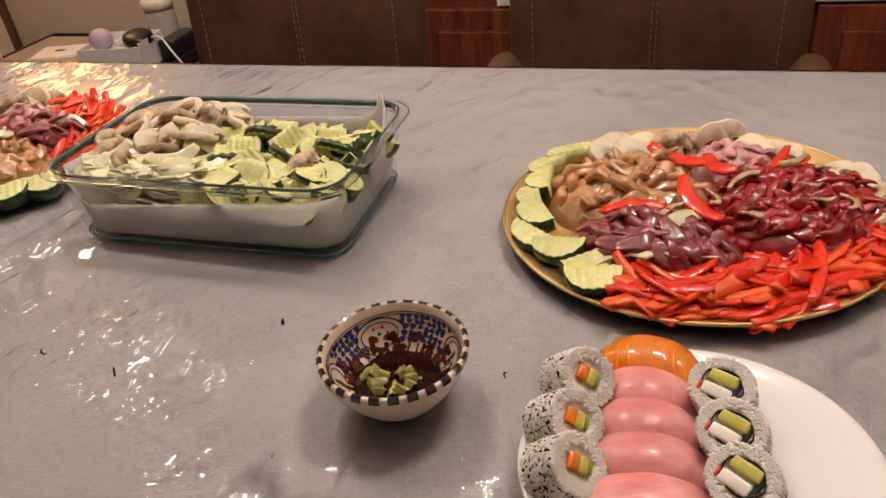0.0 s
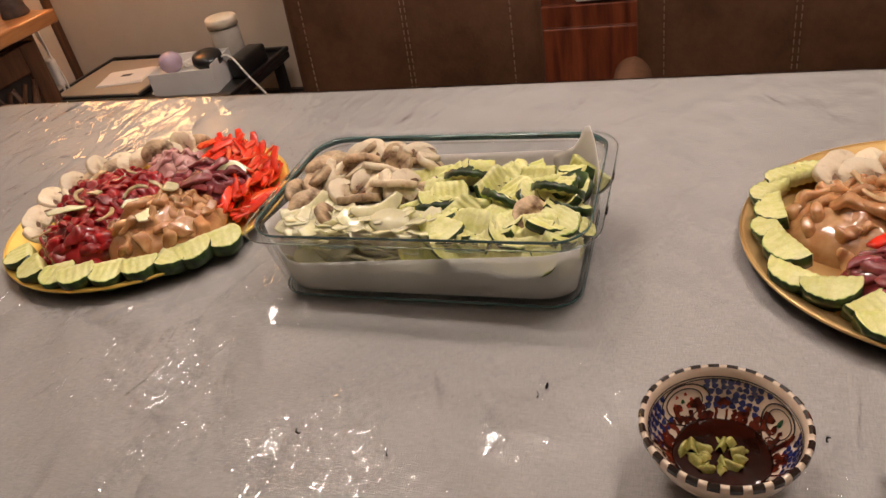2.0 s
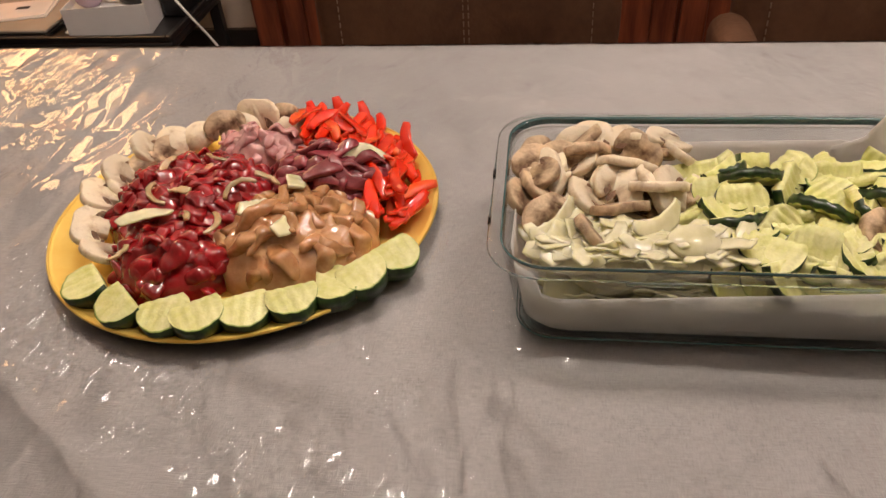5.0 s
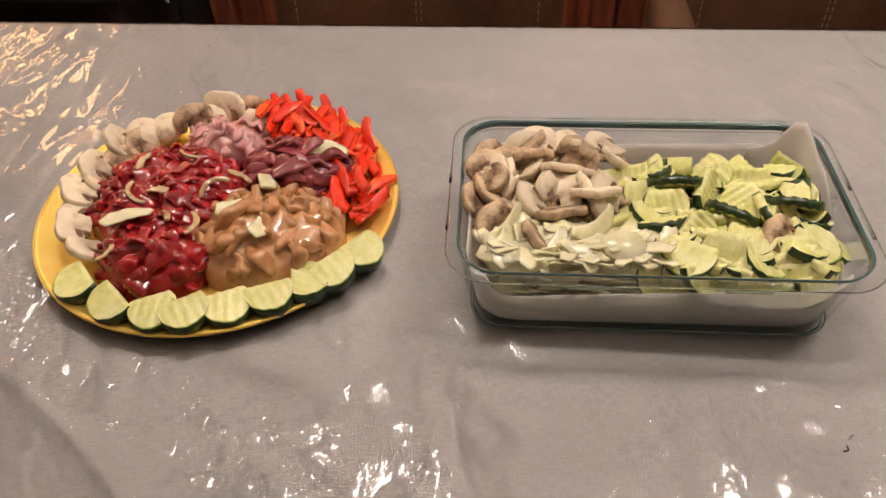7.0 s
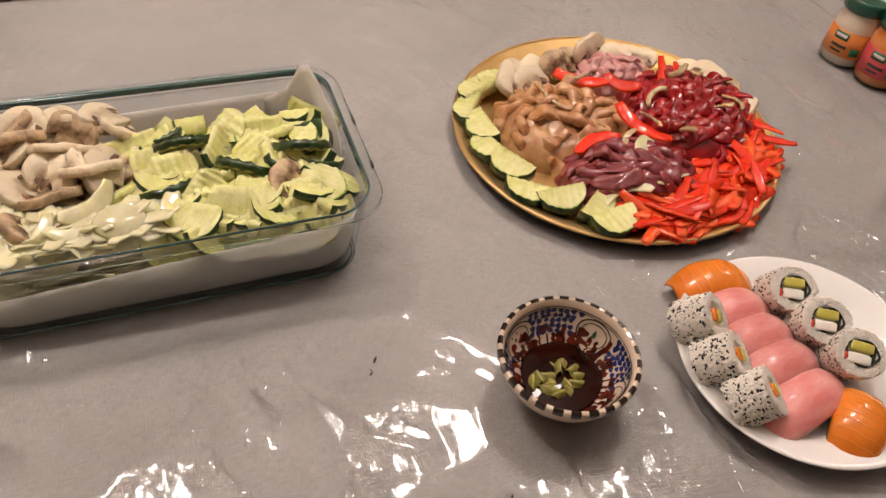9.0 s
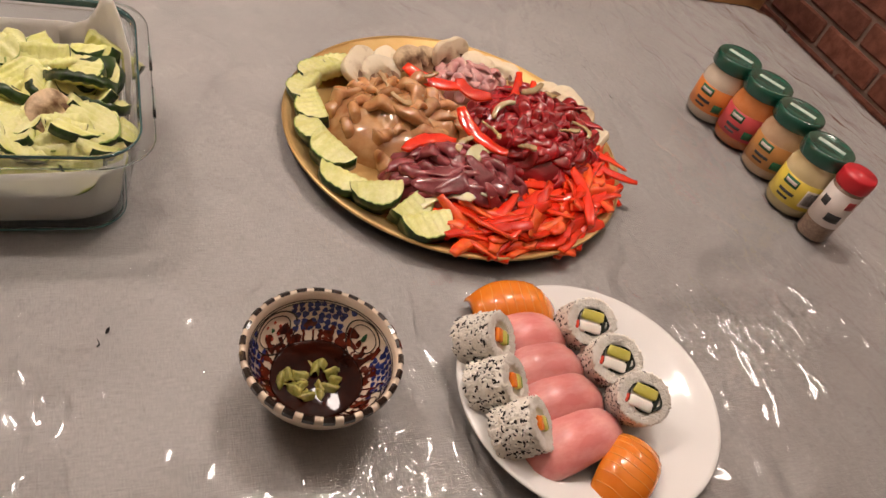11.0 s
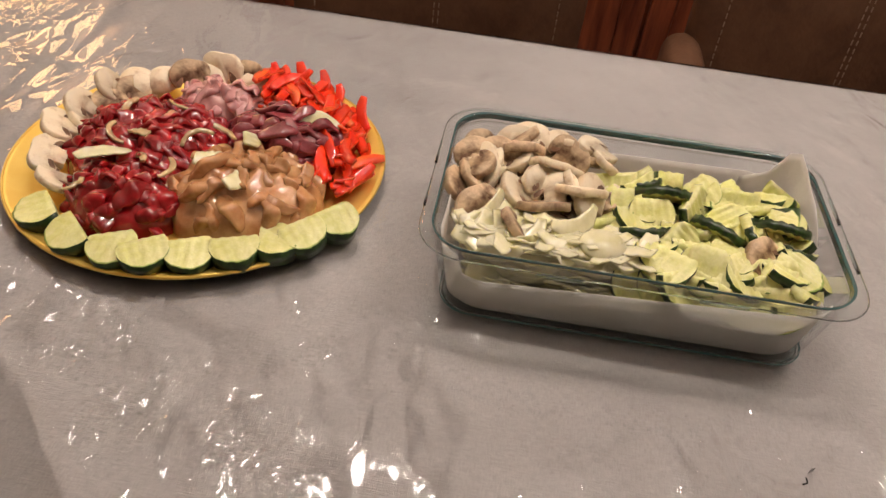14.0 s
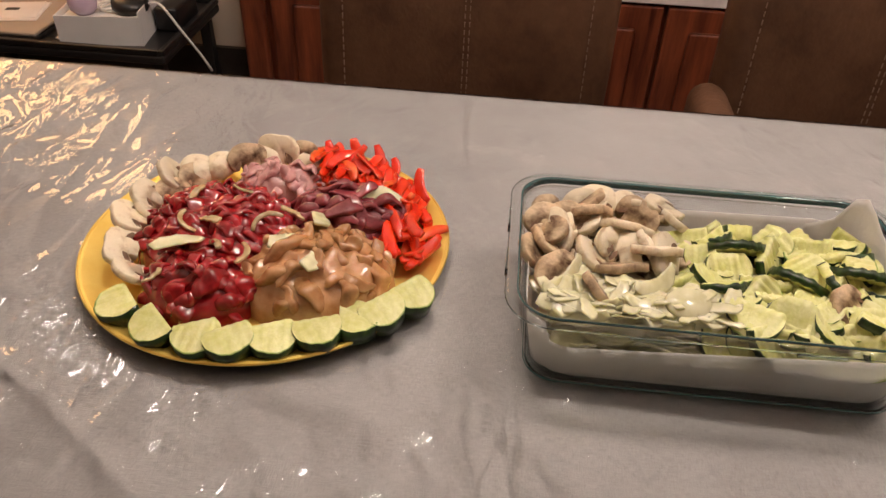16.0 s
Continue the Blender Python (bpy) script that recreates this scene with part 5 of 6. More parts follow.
# ---- glass dish lined with kitchen paper ----
dish = thing("glass_dish", "rectangular clear glass oven dish with rounded corners", "dish", m=pose(0.1015, 1.1165, T + 0.0005, 0, 0, 0.3))


def rr(hx, hy, rad, z):
    return [(x, y, z) for x, y in rounded_rect(hx * 1.03, hy * 1.07, rad, 8)]


walls = [rr(0.136, 0.074, 0.020, 0.0005), rr(0.143, 0.081, 0.026, 0.001), rr(0.1465, 0.0845, 0.028, 0.006), rr(0.150, 0.087, 0.030, 0.030), rr(0.157, 0.0925, 0.033, 0.072),
         rr(0.1525, 0.0878, 0.031, 0.072), rr(0.1462, 0.0838, 0.028, 0.030), rr(0.1432, 0.0812, 0.026, 0.006), rr(0.136, 0.074, 0.020, 0.0032)]
part("wall", loft("wall", walls, [M["thin_glass"]]), dish, "clear glass walls")
lip = [rr(0.1530, 0.0882, 0.031, 0.0722), rr(0.1570, 0.0925, 0.033, 0.0722), rr(0.1640, 0.0985, 0.036, 0.0740), rr(0.1665, 0.1010, 0.038, 0.0768), rr(0.1658, 0.1003, 0.038, 0.0800), rr(0.1620, 0.0970, 0.036, 0.0815), rr(0.1560, 0.0910, 0.033, 0.0800), rr(0.1530, 0.0882, 0.031, 0.0722)]
part("rim", loft("rim", lip, [M["thin_glass"]], close=False), dish, "rounded clear glass rim")
line = [rr(0.1566, 0.0916, 0.033, 0.0798), rr(0.1580, 0.0930, 0.0335, 0.0808), rr(0.1572, 0.0922, 0.0332, 0.0775), rr(0.1552, 0.0902, 0.0325, 0.0755), rr(0.1566, 0.0916, 0.033, 0.0798)]
part("rim_edge", loft("rim_edge", line, [M["glass_line"]], close=False), dish, "dark teal inner glass edge")
outer = [rr(0.1664, 0.1009, 0.038, 0.0765), rr(0.1670, 0.1015, 0.038, 0.0772), rr(0.1664, 0.1009, 0.038, 0.0779), rr(0.1664, 0.1009, 0.038, 0.0765)]
part("rim_edge", loft("rim_edge", outer, [M["rim_glass"]], close=False), dish, "shiny outer glass edge")
foot = [rr(0.1420, 0.0800, 0.026, 0.0003), rr(0.1440, 0.0820, 0.027, 0.0004), rr(0.1452, 0.0832, 0.0275, 0.0020), rr(0.1440, 0.0820, 0.027, 0.0030), rr(0.1420, 0.0800, 0.026, 0.0003)]
part("foot", loft("foot", foot, [M["rim_glass"]], close=False), dish, "thick clear glass foot")
line = [rr(0.1462, 0.0842, 0.0280, 0.0022), rr(0.1470, 0.0850, 0.0283, 0.0028), rr(0.1472, 0.0852, 0.0284, 0.0044), rr(0.1466, 0.0846, 0.0281, 0.0046), rr(0.1462, 0.0842, 0.0280, 0.0022)]
part("foot_edge", loft("foot_edge", line, [M["glass_line"]], close=False), dish, "dark teal glass bottom edge")
for fx, fy, rz in ((-0.06, -0.1083, 0), (0.06, 0.1083, 0), (0.1718, 0.03, 90), (0.1718, -0.03, 90), (-0.1718, 0.03, 90), (-0.1718, -0.03, 90), (0.06, -0.1083, 0), (-0.06, 0.1083, 0)):
    part("lug", box("lug", (-0.018, 0.018, -0.0012, 0.0012, 0.0742, 0.0772), M["rim_glass"], 0.0008, 2, True), dish, m=pose(fx, fy, 0, 0, 0, rz))


def liner():
    """Kitchen paper pressed into the dish, its edge wavy, one corner standing up."""
    base = rounded_rect(1.0, 1.0, 0.25, 14)
    n = len(base)
    verts, faces = [], []
    rows = 10
    for j in range(rows + 1):
        t = j / rows
        for i, (bx, by) in enumerate(base):
            ang = math.atan2(by, bx)
            top = 0.056 + 0.006 * math.sin(3 * ang + 1) + 0.004 * noise.noise((bx * 3, by * 3, 2))
            if by < -0.8:
                q = max(0.0, min(1.0, (bx + 0.85) / 0.75))
                top = 0.040 + 0.023 * q * q * (3 - 2 * q) + 0.003 * math.sin(bx * 5.0 + 0.6) + 0.003 * noise.noise((bx * 6, 0, 3))
            if by > 0.8:
                top = 0.060 + 0.004 * math.sin(bx * 4)
            if bx < -0.9 and by < 0.7:
                top += 0.020
            corner = math.exp(-((bx - 0.72) ** 2 + (by - 1.0) ** 2) / 0.10)
            top += 0.006 * corner
            k = max(0, t - 0.25) / 0.75
            z = 0.0042 + (top - 0.0042) * k
            hx, hy = 0.1465 + 0.145 * max(0, z - 0.0042), 0.0862 + 0.115 * max(0, z - 0.0042)
            s = min(1, t / 0.25)
            crease = 0.0022 * noise.noise((bx * 5, by * 5, t * 3)) * k
            push = 0.015 * corner * max(0, k - 0.55)
            verts.append((bx * (hx * s - 0.002) - crease - push, by * (hy * s - 0.002) + crease - push * 0.6, z))
    for j in range(rows):
        for i in range(n):
            faces.append((j * n + i, j * n + (i + 1) % n, (j + 1) * n + (i + 1) % n, (j + 1) * n + i))
    faces.append(tuple(range(n))[::-1])
    me = mesh_from("kitchen_paper", verts, faces, [M["paper"]])
    ob = thing("kitchen_paper", "white embossed kitchen paper lining the glass dish", "paper towel", me, pose(0.1015, 1.1165, T + 0.0005, 0, 0, 0.3))
    so = ob.modifiers.new("thickness", "SOLIDIFY")
    so.thickness, so.offset = 0.0008, 0
    return ob


liner()
# folded corner of the paper standing above the rim
fold_v, fold_f = [], []
for j in range(9):
    for i in range(11):
        u, v = i / 10, j / 8
        if u < 0.55:
            px, py = 0.205 + 0.049 * u / 0.55, 1.197 - 0.010 * (u / 0.55) ** 3
        else:
            px, py = 0.254 + 0.004 * (u - 0.55), 1.187 - 0.075 * (u - 0.55) / 0.45
        top = 0.060 + 0.038 * math.exp(-((u - 0.50) / 0.30) ** 2) + 0.003 * math.sin(u * 17)
        fold_v.append((px + 0.004 * v * math.sin(u * 9), py + 0.003 * math.sin(u * 14 + v * 3) * v + 0.004 * v, T + 0.030 + (top - 0.030) * v))
for j in range(8):
    for i in range(10):
        fold_f.append((j * 11 + i, j * 11 + i + 1, (j + 1) * 11 + i + 1, (j + 1) * 11 + i))
fold = thing("paper_corner", "standing folded corner of white kitchen paper", "paper towel", mesh_from("paper_corner", fold_v, fold_f, [M["paper"]]))
so = fold.modifiers.new("thickness", "SOLIDIFY")
so.thickness, so.offset = 0.0008, 0

G_D = "vegetables in the glass dish"
LAID = Matrix.Translation((0.1025, 1.1145, T + 0.004)) @ Matrix.Scale(1.07, 4) @ pose(-0.1118, -1.1475, -T, 0, 0, 0.84)    # from the plan in which they were laid
r = random.Random(5)


def dish_z(x, y, z):
    """Keeps a piece inside the dish: what would lie behind its far wall comes forward and up."""
    if y > 1.212:
        z += (y - 1.212) * 0.72
        y = 1.212
    return x, y, z


# hidden lower layers
for i in range(34):
    x, y, z = r.uniform(0.0, 0.245), r.uniform(1.100, 1.205), T + r.uniform(0.020, 0.040)
    if x < 0.12:
        put_mushroom(r.choice(MUSH), turn(x, y, z, r.uniform(-40, 40), r.uniform(-30, 30), r.uniform(0, 360)), ML, G_D)
    else:
        put(r.choice(ZUC_DICE + ZUC_ROUND), ZL, "zucchini", turn(x, y, z, r.uniform(-30, 30), r.uniform(-30, 30), r.uniform(0, 360)), G_D)
for i in range(16):
    x = 0.008 + 0.24 * i / 15
    z = T + r.uniform(0.042, 0.050)
    if x < 0.13:
        put(r.choice(ONI), OL, "onion", turn(x, 1.104 + r.uniform(-0.004, 0.01), z, r.uniform(-15, 25), r.uniform(-20, 20), r.uniform(-30, 30)), G_D)
    else:
        put(r.choice(ZUC_DICE), ZL, "zucchini", turn(x, 1.112, z, r.uniform(10, 30), r.uniform(-20, 20), r.uniform(-30, 30)), G_D)
DZ = ((0.114, 1.190, 0, 48, 12), (0.147, 1.193, 3, 60, 120), (0.165, 1.196, 3, 40, 200), (0.219, 1.188, 1, 48, -8), (0.226, 1.170, 0, 35, 190), (0.182, 1.165, 2, 62, 70), (0.146, 1.146, 2, 38, 15),
      (0.172, 1.133, 1, 30, 160), (0.247, 1.166, 3, 30, 20), (0.243, 1.140, 0, 42, 90), (0.217, 1.139, 0, 40, 85), (0.154, 1.101, 0, 10, 5), (0.182, 1.090, 2, 35, -20))
for i, (x, y, k, rx, rz) in enumerate(DZ):
    x, y, z = dish_z(x - 0.004, y, T + 0.058)
    put((ZUC_DICE, ZUC_ROUND, ZUC_ROUND, ZUC_CHUNK)[k][i % (4, 4, 4, 2)[k]], ZL, "zucchini", turn(x, y, z, rx, r.uniform(-12, 12), rz), G_D)
DZ2 = ((0.214, 1.095, 1, 25, 30), (0.246, 1.110, 0, 82, 12), (0.236, 1.098, 1, 38, 10), (0.143, 1.097, 0, 30, 170), (0.112, 1.136, 0, 70, 30), (0.124, 1.124, 3, 60, 150), (0.178, 1.113, 3, 30, 40), (0.246, 1.096, 0, 30, 110),
       (0.200, 1.155, 2, 20, 0), (0.135, 1.165, 1, 30, 0), (0.205, 1.110, 1, 20, 0), (0.165, 1.097, 1, 40, 0), (0.195, 1.097, 0, 45, 20), (0.190, 1.182, 1, 30, 40), (0.125, 1.105, 3, 50, 80))
for i, (x, y, k, rx, rz) in enumerate(DZ2):
    x, y, z = dish_z(x - 0.004, y, T + 0.054)
    put((ZUC_DICE, ZUC_ROUND, ZUC_DICE, ZUC_CHUNK)[k][i % (4, 4, 4, 2)[k]], ZL, "zucchini", turn(x, y, z, rx, r.uniform(-12, 12), rz), G_D)
DM = ((0.001, 1.205, 1, 35, 40), (0.030, 1.215, 4, 60, 20), (0.032, 1.193, 0, 40, 10), (0.080, 1.222, 6, 62, 175), (0.062, 1.210, 5, 50, 60), (0.088, 1.205, 1, 45, 200), (0.104, 1.210, 5, 50, 120), (0.071, 1.186, 4, 60, 150), (0.081, 1.164, 3, 80, 85),
      (0.095, 1.153, 5, 55, 90), (0.015, 1.184, 2, 25, 30), (0.001, 1.162, 0, 30, 120), (-0.012, 1.146, 1, 60, 80), (0.035, 1.149, 3, 45, 100), (0.056, 1.163, 4, 45, 20), (0.056, 1.135, 2, 40, 200), (0.007, 1.124, 0, 40, 60), (0.037, 1.105, 1, 70, 100), (0.224, 1.112, 1, 40, 60))
for i, (x, y, k, rx, rz) in enumerate(DM):
    x, y, z = dish_z(x, y, T + 0.060)
    put_mushroom((MUSH_B + MUSH)[k], turn(x, y, z, 15 + rx * 0.5, r.uniform(-20, 20), rz), ML if k < 4 else "browned raw mushroom slice with dark gills", G_D, 1.02)
for i in range(20):
    x, y = r.uniform(0.005, 0.11), r.uniform(1.14, 1.21)
    put_mushroom(r.choice(MUSH[:2] + MUSH_B), turn(x, y, T + 0.050, r.uniform(-10, 60), r.uniform(-30, 30), r.uniform(0, 360)), ML, G_D, 0.82)
for i in range(46):
    x, y = r.uniform(0.125, 0.268), r.uniform(1.105, 1.205)
    k = r.randrange(3)
    put((ZUC_DICE, ZUC_ROUND, ZUC_CHUNK)[k][r.randrange((4, 4, 2)[k])], ZL, "zucchini", turn(x, y, T + r.uniform(0.046, 0.060), r.uniform(-50, 62), r.uniform(-35, 35), r.uniform(-80, 80)), G_D)
for i, (x, y, rx, rz) in enumerate(((-0.009, 1.112, 55, 60), (0.010, 1.086, 20, 10), (0.042, 1.087, 15, 30), (0.065, 1.090, 10, -20), (0.084, 1.115, 50, 40), (0.132, 1.094, 30, 60), (0.016, 1.092, 25, 0), (0.004, 1.094, 30, 80), (0.057, 1.092, 15, 170), (0.030, 1.090, 20, 90), (0.080, 1.090, 25, 20), (0.110, 1.092, 20, 140), (0.060, 1.100, 10, 100), (0.020, 1.098, 15, 200))):
    put(ONI[i % 4], OL, "onion", turn(max(x, 0.014), y, T + 0.060, rx, r.uniform(-12, 12), rz), G_D)
for i in range(44):
    x, y = 0.016 + 0.126 * r.random() ** 1.2, 1.082 + 0.034 * r.random() ** 1.5
    put(r.choice(ONI), OL, "onion", turn(x, y + 0.012, T + r.uniform(0.028, 0.062), r.uniform(-30, 45), r.uniform(-20, 20), r.choice((0, 180)) + r.uniform(-24, 24)), G_D)
for i in range(16):
    x, y = r.uniform(-0.012, 0.10), r.uniform(1.15, 1.225)
    x, y, z = dish_z(x, y, T + r.uniform(0.060, 0.068))
    put_mushroom(r.choice(MUSH + MUSH_B * 2), turn(x, y, z, r.uniform(5, 60), r.uniform(-25, 25), r.uniform(0, 360)), "browned raw mushroom slice with dark gills", G_D, r.uniform(0.9, 1.1))
LAID = Matrix.Identity(4)
for i in range(34):
    x, y = -0.020 + 0.130 * (i + r.random()) / 34, 1.042 + 0.010 * r.random()
    put(r.choice(ONI), OL, "onion", turn(x, y, T + r.uniform(0.024, 0.064), r.uniform(35, 75), r.uniform(-15, 15), r.choice((0, 180)) + r.uniform(-20, 20)), G_D)
for i in range(14):
    x, y = 0.100 + 0.135 * (i + r.random()) / 14, 1.046 + 0.006 * r.random()
    put(r.choice(ZUC_DICE), ZL, "zucchini", turn(x, y, T + r.uniform(0.048, 0.062), r.uniform(40, 70), r.uniform(-15, 15), r.uniform(-40, 40)), G_D)
for i in range(16):
    x, y = -0.018 + 0.125 * (i + r.random()) / 16, 1.050 + 0.026 * r.random()
    put(r.choice(ONI), OL, "onion", turn(x, y, T + r.uniform(0.062, 0.070), r.uniform(5, 30), r.uniform(-12, 12), r.uniform(0, 360)), G_D)
for i in range(10):
    x, y = 0.115 + 0.120 * (i + r.random()) / 10, 1.056 + 0.022 * r.random()
    put(r.choice(ZUC_DICE + ZUC_ROUND), ZL, "zucchini", turn(x, y, T + r.uniform(0.060, 0.068), r.uniform(5, 35), r.uniform(-14, 14), r.uniform(0, 360)), G_D)
ring = lathe("onion_slice", [(0, 0.0), (0.018, 0.0), (0.0195, 0.002), (0.018, 0.0045), (0.0, 0.0048)], [M["onion"]], 28, sy=0.75)
put(ring, "pale round onion slice", "onion", turn(0.074, 1.058, T + 0.071, 18, 4, 10), G_D)

# ---- painted bowl with soy sauce and wasabi ----
bowl = thing("bowl", "small cream ceramic bowl with painted flowers and dark rim marks", "bowl", m=pose(0.368, 0.872, T))
OUT = [(0, 0.0), (0.026, 0.0), (0.028, 0.002), (0.031, 0.006), (0.040, 0.016), (0.0475, 0.028), (0.0515, 0.038), (0.0530, 0.044), (0.0528, 0.0465), (0.0512, 0.0478), (0.0492, 0.0468)]
INN = [(0.0478, 0.041), (0.0440, 0.030), (0.0375, 0.020), (0.028, 0.012), (0.015, 0.0075), (0, 0.0065)]
part("body", lathe("body", OUT + INN, [M["ceramic"]], 64), bowl)


def inner(h, lift=0.0004):
    """Radius of the bowl's inside at a height, a little off the glaze."""
    pts = [(0.0492, 0.0468)] + INN
    for (r0, z0), (r1, z1) in zip(pts, pts[1:]):
        if z1 <= h <= z0:
            return r1 + (r0 - r1) * (h - z1) / (z0 - z1) - lift
    return 0.01


def on_bowl(a, h):
    q = inner(h)
    return Vector((q * math.cos(a), q * math.sin(a), h))


def blob(bm, a, h, size, squeeze=1.0, n=9, rr_=None):
    """A painted spot on the inside of the bowl."""
    c = on_bowl(a, h)
    t1 = Vector((-math.sin(a), math.cos(a), 0))
    t2 = (on_bowl(a, min(0.0465, h + 0.001)) - on_bowl(a, h - 0.001)).normalized()
    nrm = t1.cross(t2)
    if nrm.dot(Vector((math.cos(a), math.sin(a), -0.5))) > 0:
        nrm = -nrm
    ring_ = []
    for k in range(n):
        b = 2 * math.pi * k / n
        w = size * (1 + 0.18 * math.sin(3 * b + a * 7))
        ring_.append(bm.verts.new(c + t1 * w * math.cos(b) * squeeze + t2 * w * math.sin(b) + nrm * 0.00012))
    top = bm.verts.new(c + nrm * 0.0005)
    for k in range(n):
        bm.faces.new((ring_[k], ring_[(k + 1) % n], top))


def stroke(bm, path, width):
    """A painted line on the inside of the bowl along (angle, height) points."""
    prev = None
    for i, (a, h) in enumerate(path):
        a2, h2 = path[min(i + 1, len(path) - 1)]
        a1, h1 = path[max(i - 1, 0)]
        c = on_bowl(a, h)
        d = (on_bowl(a2, h2) - on_bowl(a1, h1)).normalized()
        nrm = Vector((-math.cos(a), -math.sin(a), 0.6)).normalized()
        s = d.cross(nrm).normalized() * width / 2
        cur = (bm.verts.new(c - s + nrm * 0.0002), bm.verts.new(c + nrm * 0.0005), bm.verts.new(c + s + nrm * 0.0002))
        if prev:
            bm.faces.new((prev[0], prev[1], cur[1], cur[0]))
            bm.faces.new((prev[1], prev[2], cur[2], cur[1]))
        prev = cur


PETALS = (128, 30, -60, -150)      # directions of the four painted medallions
near = lambda a: min(abs((math.degrees(a) - p + 180) % 360 - 180) for p in PETALS)
bm = bmesh.new()
rb = random.Random(3)
for h in (0.0215, 0.0255, 0.0295, 0.0335, 0.0372):
    cnt = int(2 * math.pi * inner(h) / 0.0052)
    for k in range(cnt):
        a = 2 * math.pi * k / cnt + h * 300
        if near(a) > 25 * (0.6 + 0.4 * math.sin(math.pi * (h - 0.015) / 0.026)):
            blob(bm, a + rb.uniform(-0.02, 0.02), h + rb.uniform(-0.0006, 0.0006), rb.uniform(0.0020, 0.0026))
tagged(part("spot_pattern", bm_mesh("spot_pattern", bm, [M["blue_glaze"]], True), bowl, "painted cobalt blue spots"), kind="stuff")
bm = bmesh.new()
for k in range(2):
    stroke(bm, [(2 * math.pi * i / 64, 0.0405 - 0.0017 * k) for i in range(65)], 0.0007)
for j, p in enumerate(PETALS):
    for s in (1.0, 0.74):
        stroke(bm, [(radians(p + 27 * s * math.sin(2 * math.pi * i / 28) * (1 if j % 2 == 0 else 0.75)), 0.0265 + 0.0115 * s * math.cos(2 * math.pi * i / 28)) for i in range(29)], 0.0011 if s == 1 else 0.0008)
tagged(part("outline_pattern", bm_mesh("outline_pattern", bm, [M["black_glaze"]], True), bowl, "painted black outlines"), kind="stuff")
bm = bmesh.new()
for j, p in enumerate(PETALS):
    if j % 2 == 0:
        for k in range(6):
            blob(bm, radians(p + 9 * math.cos(k * 1.05)), 0.027 + 0.0045 * math.sin(k * 1.05), 0.0013)
tagged(part("flower_pattern", bm_mesh("flower_pattern", bm, [M["red_glaze"]], True), bowl, "painted red flowers"), kind="stuff")
bm = bmesh.new()
for j, p in enumerate(PETALS):
    blob(bm, radians(p), 0.027, 0.0016 if j % 2 == 0 else 0.0035, 1.0 if j % 2 == 0 else 0.5)
tagged(part("leaf_pattern", bm_mesh("leaf_pattern", bm, [M["green_glaze"]], True), bowl, "painted green leaves"), kind="stuff")
mark = bmesh.new()
for k in range(26):
    a = 2 * math.pi * k / 26
    for i in range(4):
        b0 = a + (i - 2) * 0.035
        q0 = [(0.0534, 0.0435), (0.0533, 0.0467), (0.0513, 0.0483), (0.0494, 0.0473)]
        for (r0, z0), (r1, z1) in zip(q0, q0[1:]):
            vs = [mark.verts.new((rr_ * math.cos(bb), rr_ * math.sin(bb), zz)) for bb, rr_, zz in ((b0, r0, z0), (b0 + 0.035, r0, z0), (b0 + 0.035, r1, z1), (b0, r1, z1))]
            mark.faces.new(vs)
tagged(part("rim_pattern", bm_mesh("rim_pattern", mark, [M["black_glaze"]]), bowl, "dark painted dashes on the rim"), kind="stuff")
soy = thing("soy_sauce", "dark red-brown soy sauce pooled and splashed in the bowl", "sauce", m=pose(0.368, 0.872, T))
part("pool", lathe("pool", [(0, 0.0068), (0.014, 0.0079), (0.0268, 0.0123), (0.0316, 0.0160), (0.0300, 0.0164), (0, 0.0162)], [M["soy"]], 48, wob=0.02), soy)
splash = bmesh.new()
rs = random.Random(77)
for k in range(64):
    blob(splash, rs.uniform(0, 6.283), 0.0165 + 0.0085 * rs.random() ** 1.6, rs.uniform(0.0016, 0.0042), rs.uniform(0.5, 1.6))
for k in range(34):
    a = 2 * math.pi * k / 34 + rs.uniform(-0.08, 0.08)
    h1 = 0.019 + 0.014 * rs.random() ** 1.8
    stroke(splash, [(a + rs.uniform(-0.03, 0.03), 0.0150 + (h1 - 0.0150) * i / 5) for i in range(6)], rs.uniform(0.0012, 0.0040))
tagged(part("splash", bm_mesh("splash", splash, [M["soy_thin"]], True), soy, "thin red-brown splashes of sauce"), kind="stuff")
was = thing("wasabi", "smeared green wasabi paste in the soy sauce", "wasabi", m=pose(0.366, 0.870, T + 0.0165))
for k in range(13):
    t = radians(20 + 27.7 * k)
    q = 0.0125 + 0.0025 * math.sin(k * 2.3)
    part("lump", meat_mesh("lump", 0.017 + 0.004 * math.sin(k * 1.7), 0.0095 + 0.002 * math.sin(k * 4.1), 0.0020, M["wasabi"], 90 + k), was, m=pose(q * math.cos(t) - 0.001, q * 0.8 * math.sin(t), 0.0003, 0, 0, math.degrees(t) + 90 + 14 * math.sin(k * 3)))
for k, (dx, dy) in enumerate(((-0.017, 0.003), (-0.013, -0.004), (-0.008, -0.009), (-0.020, -0.001))):
    part("lump", meat_mesh("lump", 0.017, 0.011, 0.0032, M["wasabi"], 120 + k), was, m=pose(dx, dy, 0.0008, 0, 0, 50 * k))

